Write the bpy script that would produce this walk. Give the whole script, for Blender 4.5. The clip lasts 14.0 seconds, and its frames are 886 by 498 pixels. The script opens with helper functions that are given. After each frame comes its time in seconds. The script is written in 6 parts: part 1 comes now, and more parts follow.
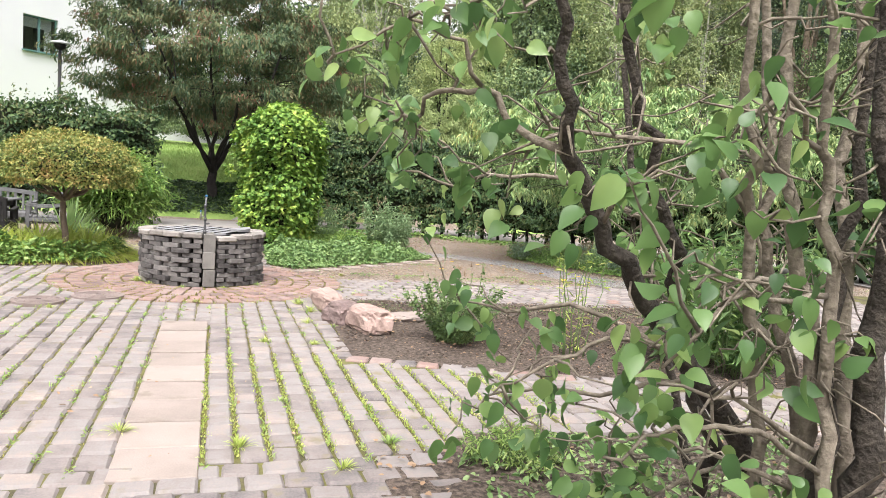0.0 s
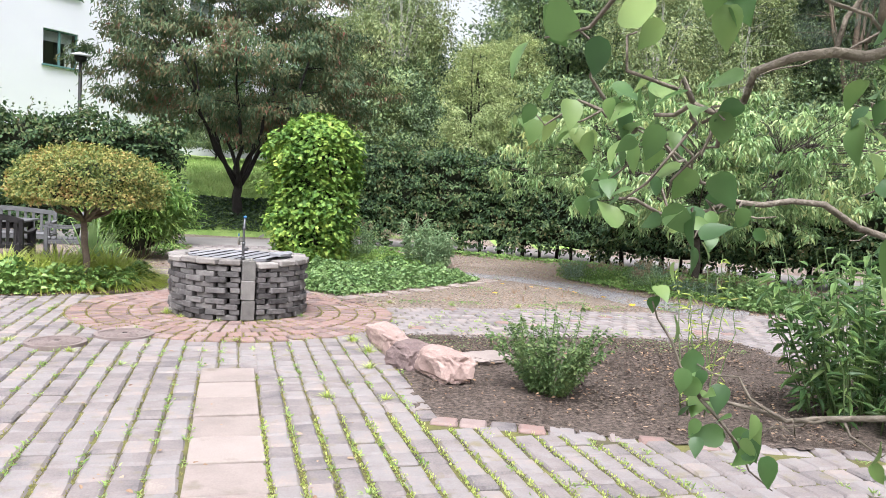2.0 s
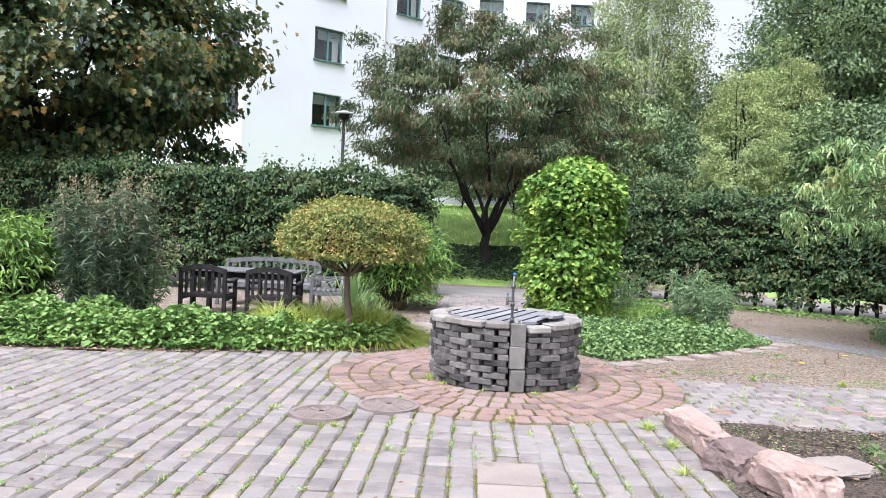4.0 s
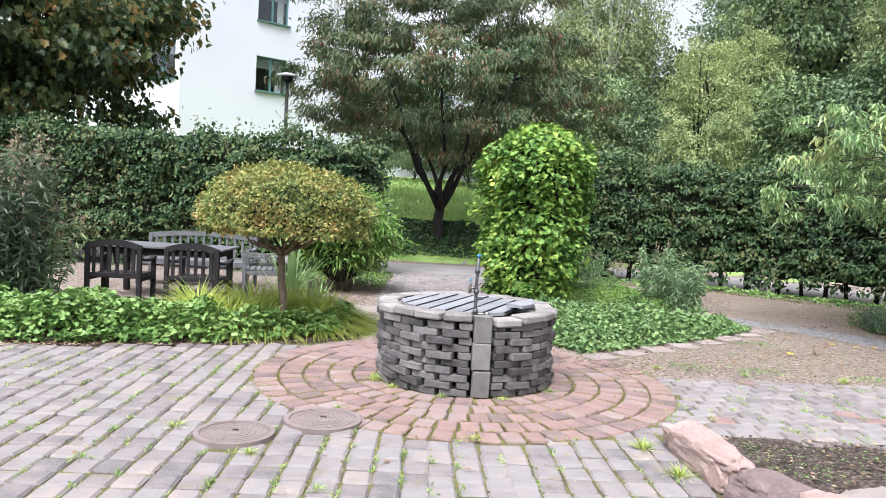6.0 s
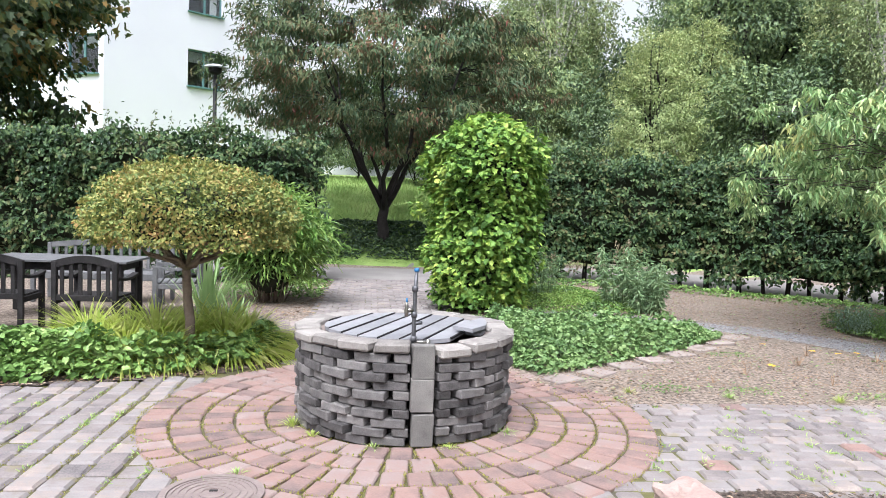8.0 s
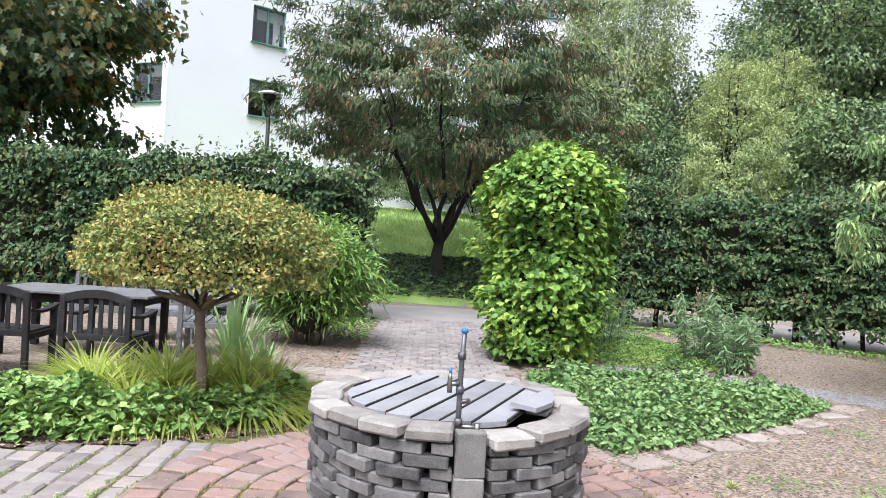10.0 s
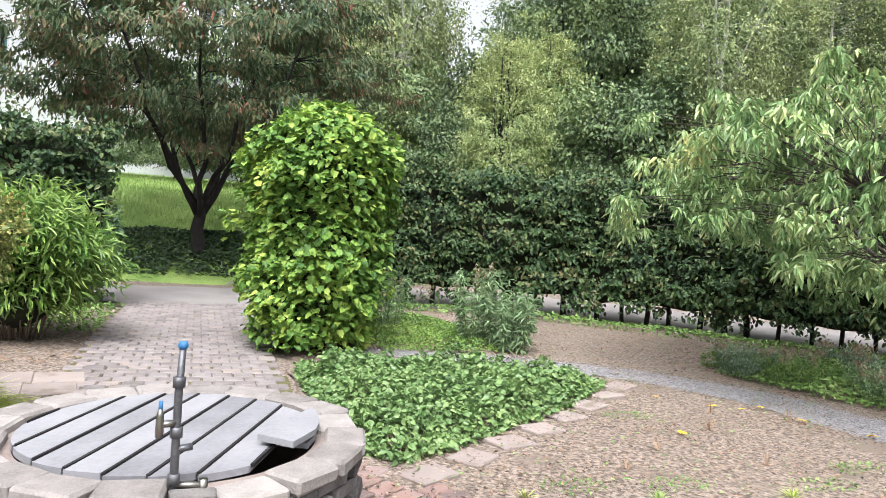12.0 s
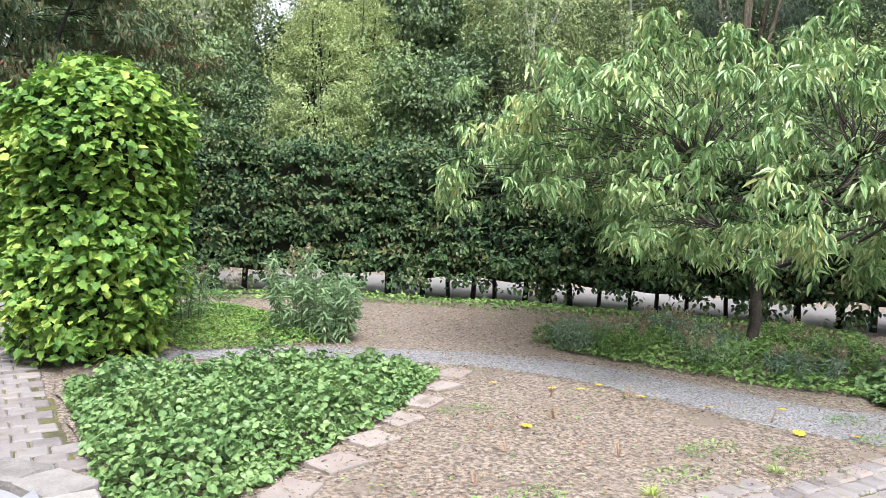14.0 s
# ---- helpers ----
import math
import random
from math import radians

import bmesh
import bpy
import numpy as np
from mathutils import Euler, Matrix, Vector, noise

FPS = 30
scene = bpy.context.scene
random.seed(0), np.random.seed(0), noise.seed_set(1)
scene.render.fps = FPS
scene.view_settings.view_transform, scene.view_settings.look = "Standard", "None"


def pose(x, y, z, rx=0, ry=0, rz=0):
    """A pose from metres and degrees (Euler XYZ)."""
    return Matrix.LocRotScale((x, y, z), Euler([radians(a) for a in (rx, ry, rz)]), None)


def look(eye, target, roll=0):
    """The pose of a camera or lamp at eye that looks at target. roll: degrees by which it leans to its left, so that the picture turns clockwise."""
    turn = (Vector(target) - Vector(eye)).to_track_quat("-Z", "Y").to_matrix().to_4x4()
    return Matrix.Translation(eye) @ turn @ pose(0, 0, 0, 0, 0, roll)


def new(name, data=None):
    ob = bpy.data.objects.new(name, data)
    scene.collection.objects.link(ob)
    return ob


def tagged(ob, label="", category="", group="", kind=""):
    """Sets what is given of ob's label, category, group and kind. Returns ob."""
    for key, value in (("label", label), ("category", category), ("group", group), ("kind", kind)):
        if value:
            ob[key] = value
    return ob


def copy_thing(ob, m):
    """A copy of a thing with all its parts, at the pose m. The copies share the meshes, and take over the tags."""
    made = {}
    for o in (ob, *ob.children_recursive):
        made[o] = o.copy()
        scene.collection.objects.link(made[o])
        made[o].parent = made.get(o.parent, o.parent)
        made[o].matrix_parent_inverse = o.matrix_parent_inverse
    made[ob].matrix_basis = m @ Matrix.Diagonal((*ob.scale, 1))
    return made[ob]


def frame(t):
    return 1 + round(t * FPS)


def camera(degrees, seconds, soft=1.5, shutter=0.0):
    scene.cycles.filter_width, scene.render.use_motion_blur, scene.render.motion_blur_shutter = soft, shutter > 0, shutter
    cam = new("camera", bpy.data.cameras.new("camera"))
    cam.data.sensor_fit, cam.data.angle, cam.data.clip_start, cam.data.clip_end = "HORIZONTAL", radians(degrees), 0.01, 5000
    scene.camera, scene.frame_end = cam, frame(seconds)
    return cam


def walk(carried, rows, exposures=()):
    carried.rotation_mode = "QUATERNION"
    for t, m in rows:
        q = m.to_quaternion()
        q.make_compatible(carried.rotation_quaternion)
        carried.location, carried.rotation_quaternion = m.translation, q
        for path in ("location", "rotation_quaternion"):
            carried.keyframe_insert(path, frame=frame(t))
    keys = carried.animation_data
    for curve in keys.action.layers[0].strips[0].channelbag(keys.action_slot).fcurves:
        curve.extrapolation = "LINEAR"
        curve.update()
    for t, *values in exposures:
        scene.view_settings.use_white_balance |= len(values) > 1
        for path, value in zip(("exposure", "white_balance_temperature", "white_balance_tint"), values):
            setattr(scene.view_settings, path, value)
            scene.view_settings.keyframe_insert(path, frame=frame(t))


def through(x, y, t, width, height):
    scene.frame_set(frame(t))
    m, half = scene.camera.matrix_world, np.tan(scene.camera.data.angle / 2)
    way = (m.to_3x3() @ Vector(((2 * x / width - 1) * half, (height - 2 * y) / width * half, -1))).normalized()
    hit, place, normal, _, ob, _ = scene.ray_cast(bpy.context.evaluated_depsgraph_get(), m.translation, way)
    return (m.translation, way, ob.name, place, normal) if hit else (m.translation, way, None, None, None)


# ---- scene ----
cam = camera(62.6, 14.0, 0.55)
PATH = [
    (0, (0.112, -9.035, 1.389), (0.714, -7.135, 1.217), 3.8),
    (0.5, (0.054, -8.788, 1.385), (0.687, -6.897, 1.233), 3.5),
    (1, (0.02, -8.506, 1.433), (0.592, -6.594, 1.304), 3.0),
    (1.5, (-0.064, -8.169, 1.411), (0.47, -6.245, 1.29), 3.1),
    (2, (-0.121, -7.844, 1.417), (0.439, -5.929, 1.275), 3.3),
    (2.5, (-0.096, -7.537, 1.409), (0.419, -5.61, 1.264), 3.5),
    (3, (-0.152, -7.274, 1.449), (0.118, -5.295, 1.36), 3.4),
    (3.5, (-0.337, -6.977, 1.463), (-0.332, -4.977, 1.406), 2.8),
    (3.7, (-0.385, -6.869, 1.474), (-0.46, -4.871, 1.423), 2.5),
    (5.8, (-0.44, -5.58, 1.456), (-0.413, -3.583, 1.342), 3.0),
    (6, (-0.437, -5.499, 1.456), (-0.375, -3.503, 1.338), 3.1),
    (6.5, (-0.335, -5.219, 1.477), (-0.184, -3.228, 1.353), 3.4),
    (7, (-0.245, -4.946, 1.469), (-0.016, -2.963, 1.348), 3.4),
    (7.5, (-0.271, -4.617, 1.487), (-0.016, -2.637, 1.367), 3.0),
    (8, (-0.27, -4.396, 1.488), (-0.073, -2.409, 1.37), 2.1),
    (8.2, (-0.237, -4.283, 1.482), (-0.075, -2.292, 1.366), 1.8),
    (10.3, (-0.138, -3.162, 1.524), (-0.106, -1.163, 1.501), 3.6),
    (10.5, (-0.094, -3.066, 1.528), (-0.032, -1.068, 1.508), 3.8),
    (11, (-0.031, -2.852, 1.513), (0.168, -0.863, 1.477), 4.2),
    (11.5, (-0.053, -2.562, 1.542), (0.342, -0.602, 1.49), 4.2),
    (12, (0.044, -2.346, 1.522), (0.679, -0.451, 1.457), 4.0),
    (12.5, (0.217, -2.146, 1.561), (1.1, -0.352, 1.486), 3.6),
    (13, (0.339, -1.96, 1.557), (1.471, -0.314, 1.477), 3.0),
    (13.5, (0.364, -1.714, 1.57), (1.59, -0.137, 1.476), 3.0),
    (14, (0.411, -1.542, 1.555), (1.489, 0.138, 1.442), 2.4),
]
walk(cam, [(t, look(eye, goal, roll)) for t, eye, goal, roll in PATH], [(0, 0.57, 6600, 10), (1.5, 0.54, 6350, 11), (3, 0.5, 5900, 12), (8, 0.5, 6000, 11), (10.5, 0.51, 5980, 11), (12, 0.55, 6250, 11), (13, 0.57, 6250, 11), (14, 0.6, 6080, 9)])

# ---- light ----
world = bpy.data.worlds.new("sky")
scene.world = world
world.use_nodes = True
wn = world.node_tree.nodes
wn.clear()
sky = wn.new("ShaderNodeTexSky")
sky.sky_type = "NISHITA"
sky.sun_disc = False
sky.sun_elevation, sky.sun_rotation = radians(61), radians(203)
sky.dust_density, sky.air_density, sky.ozone_density = 7.0, 1.0, 1.0
wbg = wn.new("ShaderNodeBackground")
wbg.inputs["Strength"].default_value = 0.15
wout = wn.new("ShaderNodeOutputWorld")
wsat = wn.new("ShaderNodeHueSaturation")
wsat.inputs["Saturation"].default_value, wsat.inputs["Value"].default_value = 0.15, 1.66
world.node_tree.links.new(sky.outputs[0], wsat.inputs["Color"])
world.node_tree.links.new(wsat.outputs[0], wbg.inputs["Color"])
world.node_tree.links.new(wbg.outputs[0], wout.inputs["Surface"])
sun = new("sun", bpy.data.lights.new("sun", "SUN"))
sun.data.energy, sun.data.angle, sun.data.color = 2.5, radians(36), (1.0, 0.97, 0.93)
sun.matrix_world = look((-3.1, -7.4, 14.5), (0, 0, 0))

RNG = np.random.default_rng(7)

# ---- materials ----


def nodes_of(name):
    m = bpy.data.materials.new(name)
    m.use_nodes = True
    n = m.node_tree.nodes
    n.clear()
    return m, n, m.node_tree.links


def ramp_node(n, colours):
    r = n.new("ShaderNodeValToRGB")
    while len(r.color_ramp.elements) < len(colours):
        r.color_ramp.elements.new(0.5)
    for k, c in enumerate(colours):
        r.color_ramp.elements[k].position = k / max(1, len(colours) - 1)
        r.color_ramp.elements[k].color = (*c, 1)
    return r


def surface(name, colours, scale=6.0, rough=0.8, bump=0.3, fine=60.0, pieces=0.0, metal=0.0, stain=None, stain_scale=1.3, stain_edge=0.55, distance=0.01, spec=0.4):
    """A weathered solid surface: a ramp over two scales of noise, fine relief, and stains."""
    m, n, ln = nodes_of(name)
    out, bsdf = n.new("ShaderNodeOutputMaterial"), n.new("ShaderNodeBsdfPrincipled")
    tc, info, geo = n.new("ShaderNodeTexCoord"), n.new("ShaderNodeObjectInfo"), n.new("ShaderNodeNewGeometry")
    add = n.new("ShaderNodeMath"); add.operation = "ADD"
    ln.new(info.outputs["Random"], add.inputs[0]); ln.new(geo.outputs["Random Per Island"], add.inputs[1])
    fr = n.new("ShaderNodeMath"); fr.operation = "FRACT"
    ln.new(add.outputs[0], fr.inputs[0])
    off = n.new("ShaderNodeVectorMath"); off.operation = "ADD"
    mul = n.new("ShaderNodeMath"); mul.operation = "MULTIPLY"; mul.inputs[1].default_value = 41.0 if pieces else 0.0
    ln.new(fr.outputs[0], mul.inputs[0])
    ln.new(tc.outputs["Object"], off.inputs[0]); ln.new(mul.outputs[0], off.inputs[1])
    big, small = n.new("ShaderNodeTexNoise"), n.new("ShaderNodeTexNoise")
    big.inputs["Scale"].default_value, big.inputs["Detail"].default_value = scale, 5.0
    small.inputs["Scale"].default_value, small.inputs["Detail"].default_value = fine, 4.0
    ln.new(off.outputs[0], big.inputs["Vector"]); ln.new(off.outputs[0], small.inputs["Vector"])
    mix = n.new("ShaderNodeMath"); mix.operation = "MULTIPLY_ADD"
    mix.inputs[1].default_value = 0.45
    ln.new(small.outputs["Fac"], mix.inputs[0])
    sub = n.new("ShaderNodeMath"); sub.operation = "MULTIPLY_ADD"; sub.inputs[1].default_value, sub.inputs[2].default_value = 0.9, -0.18
    ln.new(big.outputs["Fac"], sub.inputs[0]); ln.new(sub.outputs[0], mix.inputs[2])
    pc = n.new("ShaderNodeMath"); pc.operation = "MULTIPLY_ADD"; pc.inputs[1].default_value = pieces
    shift = n.new("ShaderNodeMath"); shift.operation = "SUBTRACT"; shift.inputs[1].default_value = 0.5
    ln.new(fr.outputs[0], shift.inputs[0]); ln.new(shift.outputs[0], pc.inputs[0]); ln.new(mix.outputs[0], pc.inputs[2])
    r = ramp_node(n, colours)
    ln.new(pc.outputs[0], r.inputs[0])
    colour = r.outputs[0]
    if stain:
        st = n.new("ShaderNodeTexNoise"); st.inputs["Scale"].default_value, st.inputs["Detail"].default_value = stain_scale, 6.0
        ln.new(tc.outputs["Object"] if not pieces else off.outputs[0], st.inputs["Vector"])
        mr = n.new("ShaderNodeMapRange"); mr.inputs["From Min"].default_value, mr.inputs["From Max"].default_value = stain_edge, stain_edge + 0.15
        ln.new(st.outputs["Fac"], mr.inputs["Value"])
        mx = n.new("ShaderNodeMix"); mx.data_type = "RGBA"
        ln.new(mr.outputs["Result"], mx.inputs["Factor"]); ln.new(colour, mx.inputs["A"])
        mx.inputs["B"].default_value = (*stain, 1)
        colour = mx.outputs["Result"]
    ln.new(colour, bsdf.inputs["Base Color"])
    bsdf.inputs["Roughness"].default_value, bsdf.inputs["Metallic"].default_value = rough, metal
    bsdf.inputs["Specular IOR Level"].default_value = spec
    b = n.new("ShaderNodeBump"); b.inputs["Strength"].default_value, b.inputs["Distance"].default_value = bump, distance
    ln.new(mix.outputs[0], b.inputs["Height"]); ln.new(b.outputs[0], bsdf.inputs["Normal"])
    ln.new(bsdf.outputs[0], out.inputs["Surface"])
    return m


def leafy(name, colours, through=0.35, rough=0.45, patch=1.2, spec=0.35):
    """Foliage: each leaf its own tone along the ramp, with wider patches of tone, some light passing through."""
    m, n, ln = nodes_of(name)
    out, bsdf, tr, mix = n.new("ShaderNodeOutputMaterial"), n.new("ShaderNodeBsdfPrincipled"), n.new("ShaderNodeBsdfTranslucent"), n.new("ShaderNodeMixShader")
    geo, tc, no = n.new("ShaderNodeNewGeometry"), n.new("ShaderNodeTexCoord"), n.new("ShaderNodeTexNoise")
    no.inputs["Scale"].default_value, no.inputs["Detail"].default_value = patch, 3.0
    ln.new(tc.outputs["Object"], no.inputs["Vector"])
    ma = n.new("ShaderNodeMath"); ma.operation = "MULTIPLY_ADD"; ma.inputs[1].default_value = 1.1; ma.inputs[2].default_value = -0.3
    ln.new(no.outputs["Fac"], ma.inputs[0])
    mb = n.new("ShaderNodeMath"); mb.operation = "MULTIPLY_ADD"; mb.inputs[1].default_value = 0.6
    ln.new(geo.outputs["Random Per Island"], mb.inputs[0]); ln.new(ma.outputs[0], mb.inputs[2])
    r = ramp_node(n, [(0.96 * c[0], 0.9 * c[1], 1.06 * c[2]) for c in colours])
    ln.new(mb.outputs[0], r.inputs[0])
    ln.new(r.outputs[0], bsdf.inputs["Base Color"]); ln.new(r.outputs[0], tr.inputs["Color"])
    bsdf.inputs["Roughness"].default_value = rough
    bsdf.inputs["Specular IOR Level"].default_value = spec
    mix.inputs[0].default_value = 0.62 * through
    ln.new(bsdf.outputs[0], mix.inputs[1]); ln.new(tr.outputs[0], mix.inputs[2]); ln.new(mix.outputs[0], out.inputs["Surface"])
    return m


def glassy(name, tint=(0.8, 0.86, 0.88)):
    m, n, ln = nodes_of(name)
    out, bsdf = n.new("ShaderNodeOutputMaterial"), n.new("ShaderNodeBsdfPrincipled")
    bsdf.inputs["Base Color"].default_value = (*tint, 1)
    bsdf.inputs["Roughness"].default_value, bsdf.inputs["Transmission Weight"].default_value = 0.03, 1.0
    ln.new(bsdf.outputs[0], out.inputs["Surface"])
    return m


M_PAVER = surface("concrete_paver", [(0.075, 0.065, 0.065), (0.135, 0.12, 0.122), (0.185, 0.158, 0.153), (0.205, 0.187, 0.186), (0.24, 0.198, 0.182), (0.29, 0.255, 0.225)], 6, 0.85, 0.5, 80, pieces=0.48, stain=(0.17, 0.145, 0.10), stain_scale=7, stain_edge=0.6)
M_RED = surface("red_paver", [(0.09, 0.07, 0.067), (0.16, 0.112, 0.104), (0.23, 0.146, 0.127), (0.22, 0.167, 0.156), (0.28, 0.215, 0.198)], 6, 0.85, 0.5, 80, pieces=0.6, stain=(0.18, 0.145, 0.12), stain_scale=7, stain_edge=0.6)
M_SLAB = surface("pale_slab", [(0.17, 0.14, 0.128), (0.25, 0.207, 0.19), (0.30, 0.255, 0.235)], 4, 0.85, 0.45, 90, pieces=0.4, stain=(0.16, 0.13, 0.105), stain_scale=5, stain_edge=0.6)
# moss and sand, with the shadow of the cross joints darkened into the colour
M_JOINT = surface("mossy_joint_sand", [(0.025, 0.022, 0.016), (0.06, 0.054, 0.028), (0.13, 0.125, 0.035), (0.20, 0.19, 0.05)], 4, 0.95, 0.8, 40, stain=(0.06, 0.05, 0.038), stain_scale=2.6, stain_edge=0.53)
M_SOIL = surface("leaf_litter_soil", [(0.03, 0.022, 0.018), (0.045, 0.034, 0.028), (0.10, 0.078, 0.062), (0.275, 0.22, 0.182), (0.40, 0.335, 0.285), (0.46, 0.39, 0.34)], 34, 0.95, 1.0, 150, stain=(0.17, 0.135, 0.112), stain_scale=1.6, stain_edge=0.56, distance=0.012)
M_BARK_SOIL = surface("bark_mulch_soil", [(0.012, 0.009, 0.008), (0.018, 0.013, 0.011), (0.045, 0.033, 0.027), (0.125, 0.095, 0.078), (0.20, 0.16, 0.135), (0.25, 0.205, 0.18)], 34, 0.95, 1.0, 130, distance=0.02)
M_GRAVEL = surface("grey_gravel", [(0.05, 0.05, 0.05), (0.07, 0.068, 0.07), (0.14, 0.137, 0.142), (0.31, 0.30, 0.31), (0.42, 0.41, 0.42), (0.46, 0.45, 0.46)], 45, 0.95, 1.0, 150, stain=(0.22, 0.17, 0.13), stain_scale=1.0, stain_edge=0.62)
M_ASPHALT = surface("worn_asphalt", [(0.14, 0.13, 0.13), (0.20, 0.185, 0.18), (0.26, 0.24, 0.23)], 1.5, 0.9, 0.4, 80)
M_LAWN = surface("lawn", [(0.06, 0.105, 0.025), (0.15, 0.25, 0.055), (0.25, 0.35, 0.10), (0.31, 0.37, 0.15)], 1.2, 0.95, 1.0, 26, distance=0.05)
M_BRICK = surface("dark_concrete_brick", [(0.022, 0.02, 0.02), (0.07, 0.064, 0.064), (0.135, 0.125, 0.123), (0.225, 0.208, 0.20)], 12, 0.9, 0.9, 120, pieces=0.6)
M_CAP = surface("pale_worn_brick", [(0.10, 0.09, 0.084), (0.22, 0.20, 0.188), (0.32, 0.295, 0.275)], 10, 0.9, 0.9, 100, pieces=0.6)
M_PILLAR = surface("rough_grey_paver", [(0.06, 0.057, 0.054), (0.14, 0.131, 0.124), (0.23, 0.215, 0.20)], 9, 0.95, 1.0, 140, pieces=0.3)
M_LID = surface("weathered_grey_board", [(0.11, 0.11, 0.12), (0.20, 0.198, 0.213), (0.28, 0.275, 0.29)], 3, 0.75, 0.3, 50, pieces=0.35)
M_TEAK = surface("dark_weathered_teak", [(0.010, 0.009, 0.010), (0.020, 0.018, 0.019), (0.045, 0.041, 0.042)], 9, 0.75, 0.4, 70, spec=0.18)
M_TEAKGREY = surface("silver_weathered_teak", [(0.06, 0.062, 0.068), (0.11, 0.11, 0.115), (0.17, 0.165, 0.165)], 9, 0.8, 0.4, 70)
M_IRON = surface("cast_iron", [(0.13, 0.10, 0.095), (0.21, 0.168, 0.158), (0.28, 0.23, 0.215)], 9, 0.7, 0.4, 80, metal=0.2)
M_RUST = surface("rusty_ring", [(0.12, 0.092, 0.082), (0.21, 0.168, 0.152), (0.29, 0.245, 0.225)], 9, 0.85, 0.5, 80)
M_PIPE = surface("dull_steel_pipe", [(0.05, 0.05, 0.055), (0.11, 0.11, 0.12), (0.2, 0.2, 0.2)], 14, 0.45, 0.3, 90, metal=0.7)
M_CHROME = surface("brass_fitting", [(0.16, 0.15, 0.14), (0.26, 0.245, 0.225), (0.36, 0.34, 0.31)], 14, 0.3, 0.1, 90, metal=1.0)
M_BLUE = surface("blue_plastic", [(0.02, 0.10, 0.24), (0.035, 0.16, 0.34)], 9, 0.5, 0.1, 60)
M_BLACK = surface("black_paint", [(0.006, 0.006, 0.007), (0.015, 0.015, 0.016)], 9, 0.6, 0.1, 60)
M_LAMPTOP = surface("grey_lamp_cap", [(0.42, 0.43, 0.46), (0.55, 0.56, 0.58)], 9, 0.5, 0.1, 60)
M_ROCK = surface("pink_granite", [(0.10, 0.07, 0.062), (0.25, 0.175, 0.155), (0.35, 0.255, 0.228), (0.42, 0.33, 0.30)], 5, 0.85, 0.8, 45, distance=0.02)
M_ROCKDARK = surface("dark_granite", [(0.07, 0.05, 0.05), (0.16, 0.115, 0.11), (0.26, 0.19, 0.18)], 6, 0.9, 1.0, 45, distance=0.02)
M_WALL = surface("white_render_wall", [(0.57, 0.565, 0.625), (0.62, 0.615, 0.675), (0.645, 0.64, 0.695)], 0.5, 0.9, 0.1, 40)
M_FRAME = surface("green_window_frame", [(0.07, 0.15, 0.15), (0.11, 0.21, 0.21)], 4, 0.5, 0.1, 60)
M_CURTAIN = surface("pale_curtain", [(0.45, 0.44, 0.42), (0.62, 0.61, 0.59)], 6, 0.9, 0.2, 30)
M_ROOM = surface("dim_room", [(0.10, 0.095, 0.09), (0.18, 0.17, 0.16)], 0.6, 0.9, 0.1, 10)
M_DRAIN = surface("grey_downpipe", [(0.42, 0.42, 0.45), (0.52, 0.52, 0.55)], 4, 0.5, 0.1, 60)
M_GLASS = glassy("window_glass")
M_BARK = surface("dark_bark", [(0.006, 0.005, 0.005), (0.016, 0.013, 0.012), (0.038, 0.032, 0.029)], 8, 0.95, 1.0, 40, distance=0.03)
M_CRUMB = surface("dark_crumb", [(0.02, 0.014, 0.011), (0.055, 0.04, 0.032), (0.10, 0.076, 0.062)], 9, 0.95, 0.6, 60, pieces=0.5)
M_BARKLIGHT = surface("brown_bark", [(0.07, 0.052, 0.038), (0.16, 0.12, 0.09), (0.26, 0.205, 0.16)], 9, 0.95, 1.0, 45, distance=0.02)
M_BIRCH = surface("birch_bark", [(0.08, 0.075, 0.07), (0.45, 0.43, 0.40), (0.62, 0.60, 0.57)], 3, 0.85, 0.4, 30)
M_STALK = surface("green_stalk", [(0.05, 0.085, 0.03), (0.10, 0.15, 0.055), (0.15, 0.19, 0.08)], 9, 0.8, 0.3, 60)
M_PEACH = surface("peach_bark", [(0.018, 0.014, 0.012), (0.05, 0.04, 0.033), (0.11, 0.09, 0.075)], 9, 0.95, 1.0, 45, distance=0.02)
# near-black green that stands for the shade inside dense foliage
M_CORE_SHADE = surface("dark_core_shade", [(0.008, 0.010, 0.006), (0.018, 0.022, 0.011), (0.03, 0.032, 0.018)], 6, 1.0, 1.0, 30)

M_LILAC = surface("lilac_bark", [(0.05, 0.042, 0.034), (0.15, 0.125, 0.10), (0.33, 0.285, 0.235)], 22, 0.95, 1.0, 45, distance=0.02)
M_LILACDARK = surface("dark_lilac_bark", [(0.010, 0.008, 0.007), (0.035, 0.028, 0.023), (0.095, 0.078, 0.064)], 26, 0.95, 1.0, 60, distance=0.03)
L_HEDGE = leafy("hornbeam_leaf", [(0.007, 0.022, 0.009), (0.020, 0.051, 0.017), (0.045, 0.095, 0.030), (0.095, 0.152, 0.045), (0.152, 0.134, 0.053)], 0.22, 0.5, 2.2, 0.28)
L_CHERRY = leafy("cherry_leaf", [(0.026, 0.055, 0.026), (0.05, 0.095, 0.04), (0.075, 0.125, 0.052), (0.115, 0.15, 0.06), (0.15, 0.14, 0.06), (0.23, 0.10, 0.065)], 0.25, 0.5, 0.9, 0.22)
L_OAK = leafy("maple_leaf", [(0.017, 0.038, 0.015), (0.031, 0.064, 0.022), (0.051, 0.089, 0.029), (0.119, 0.140, 0.034), (0.357, 0.196, 0.051)], 0.45, 0.45, 0.6)
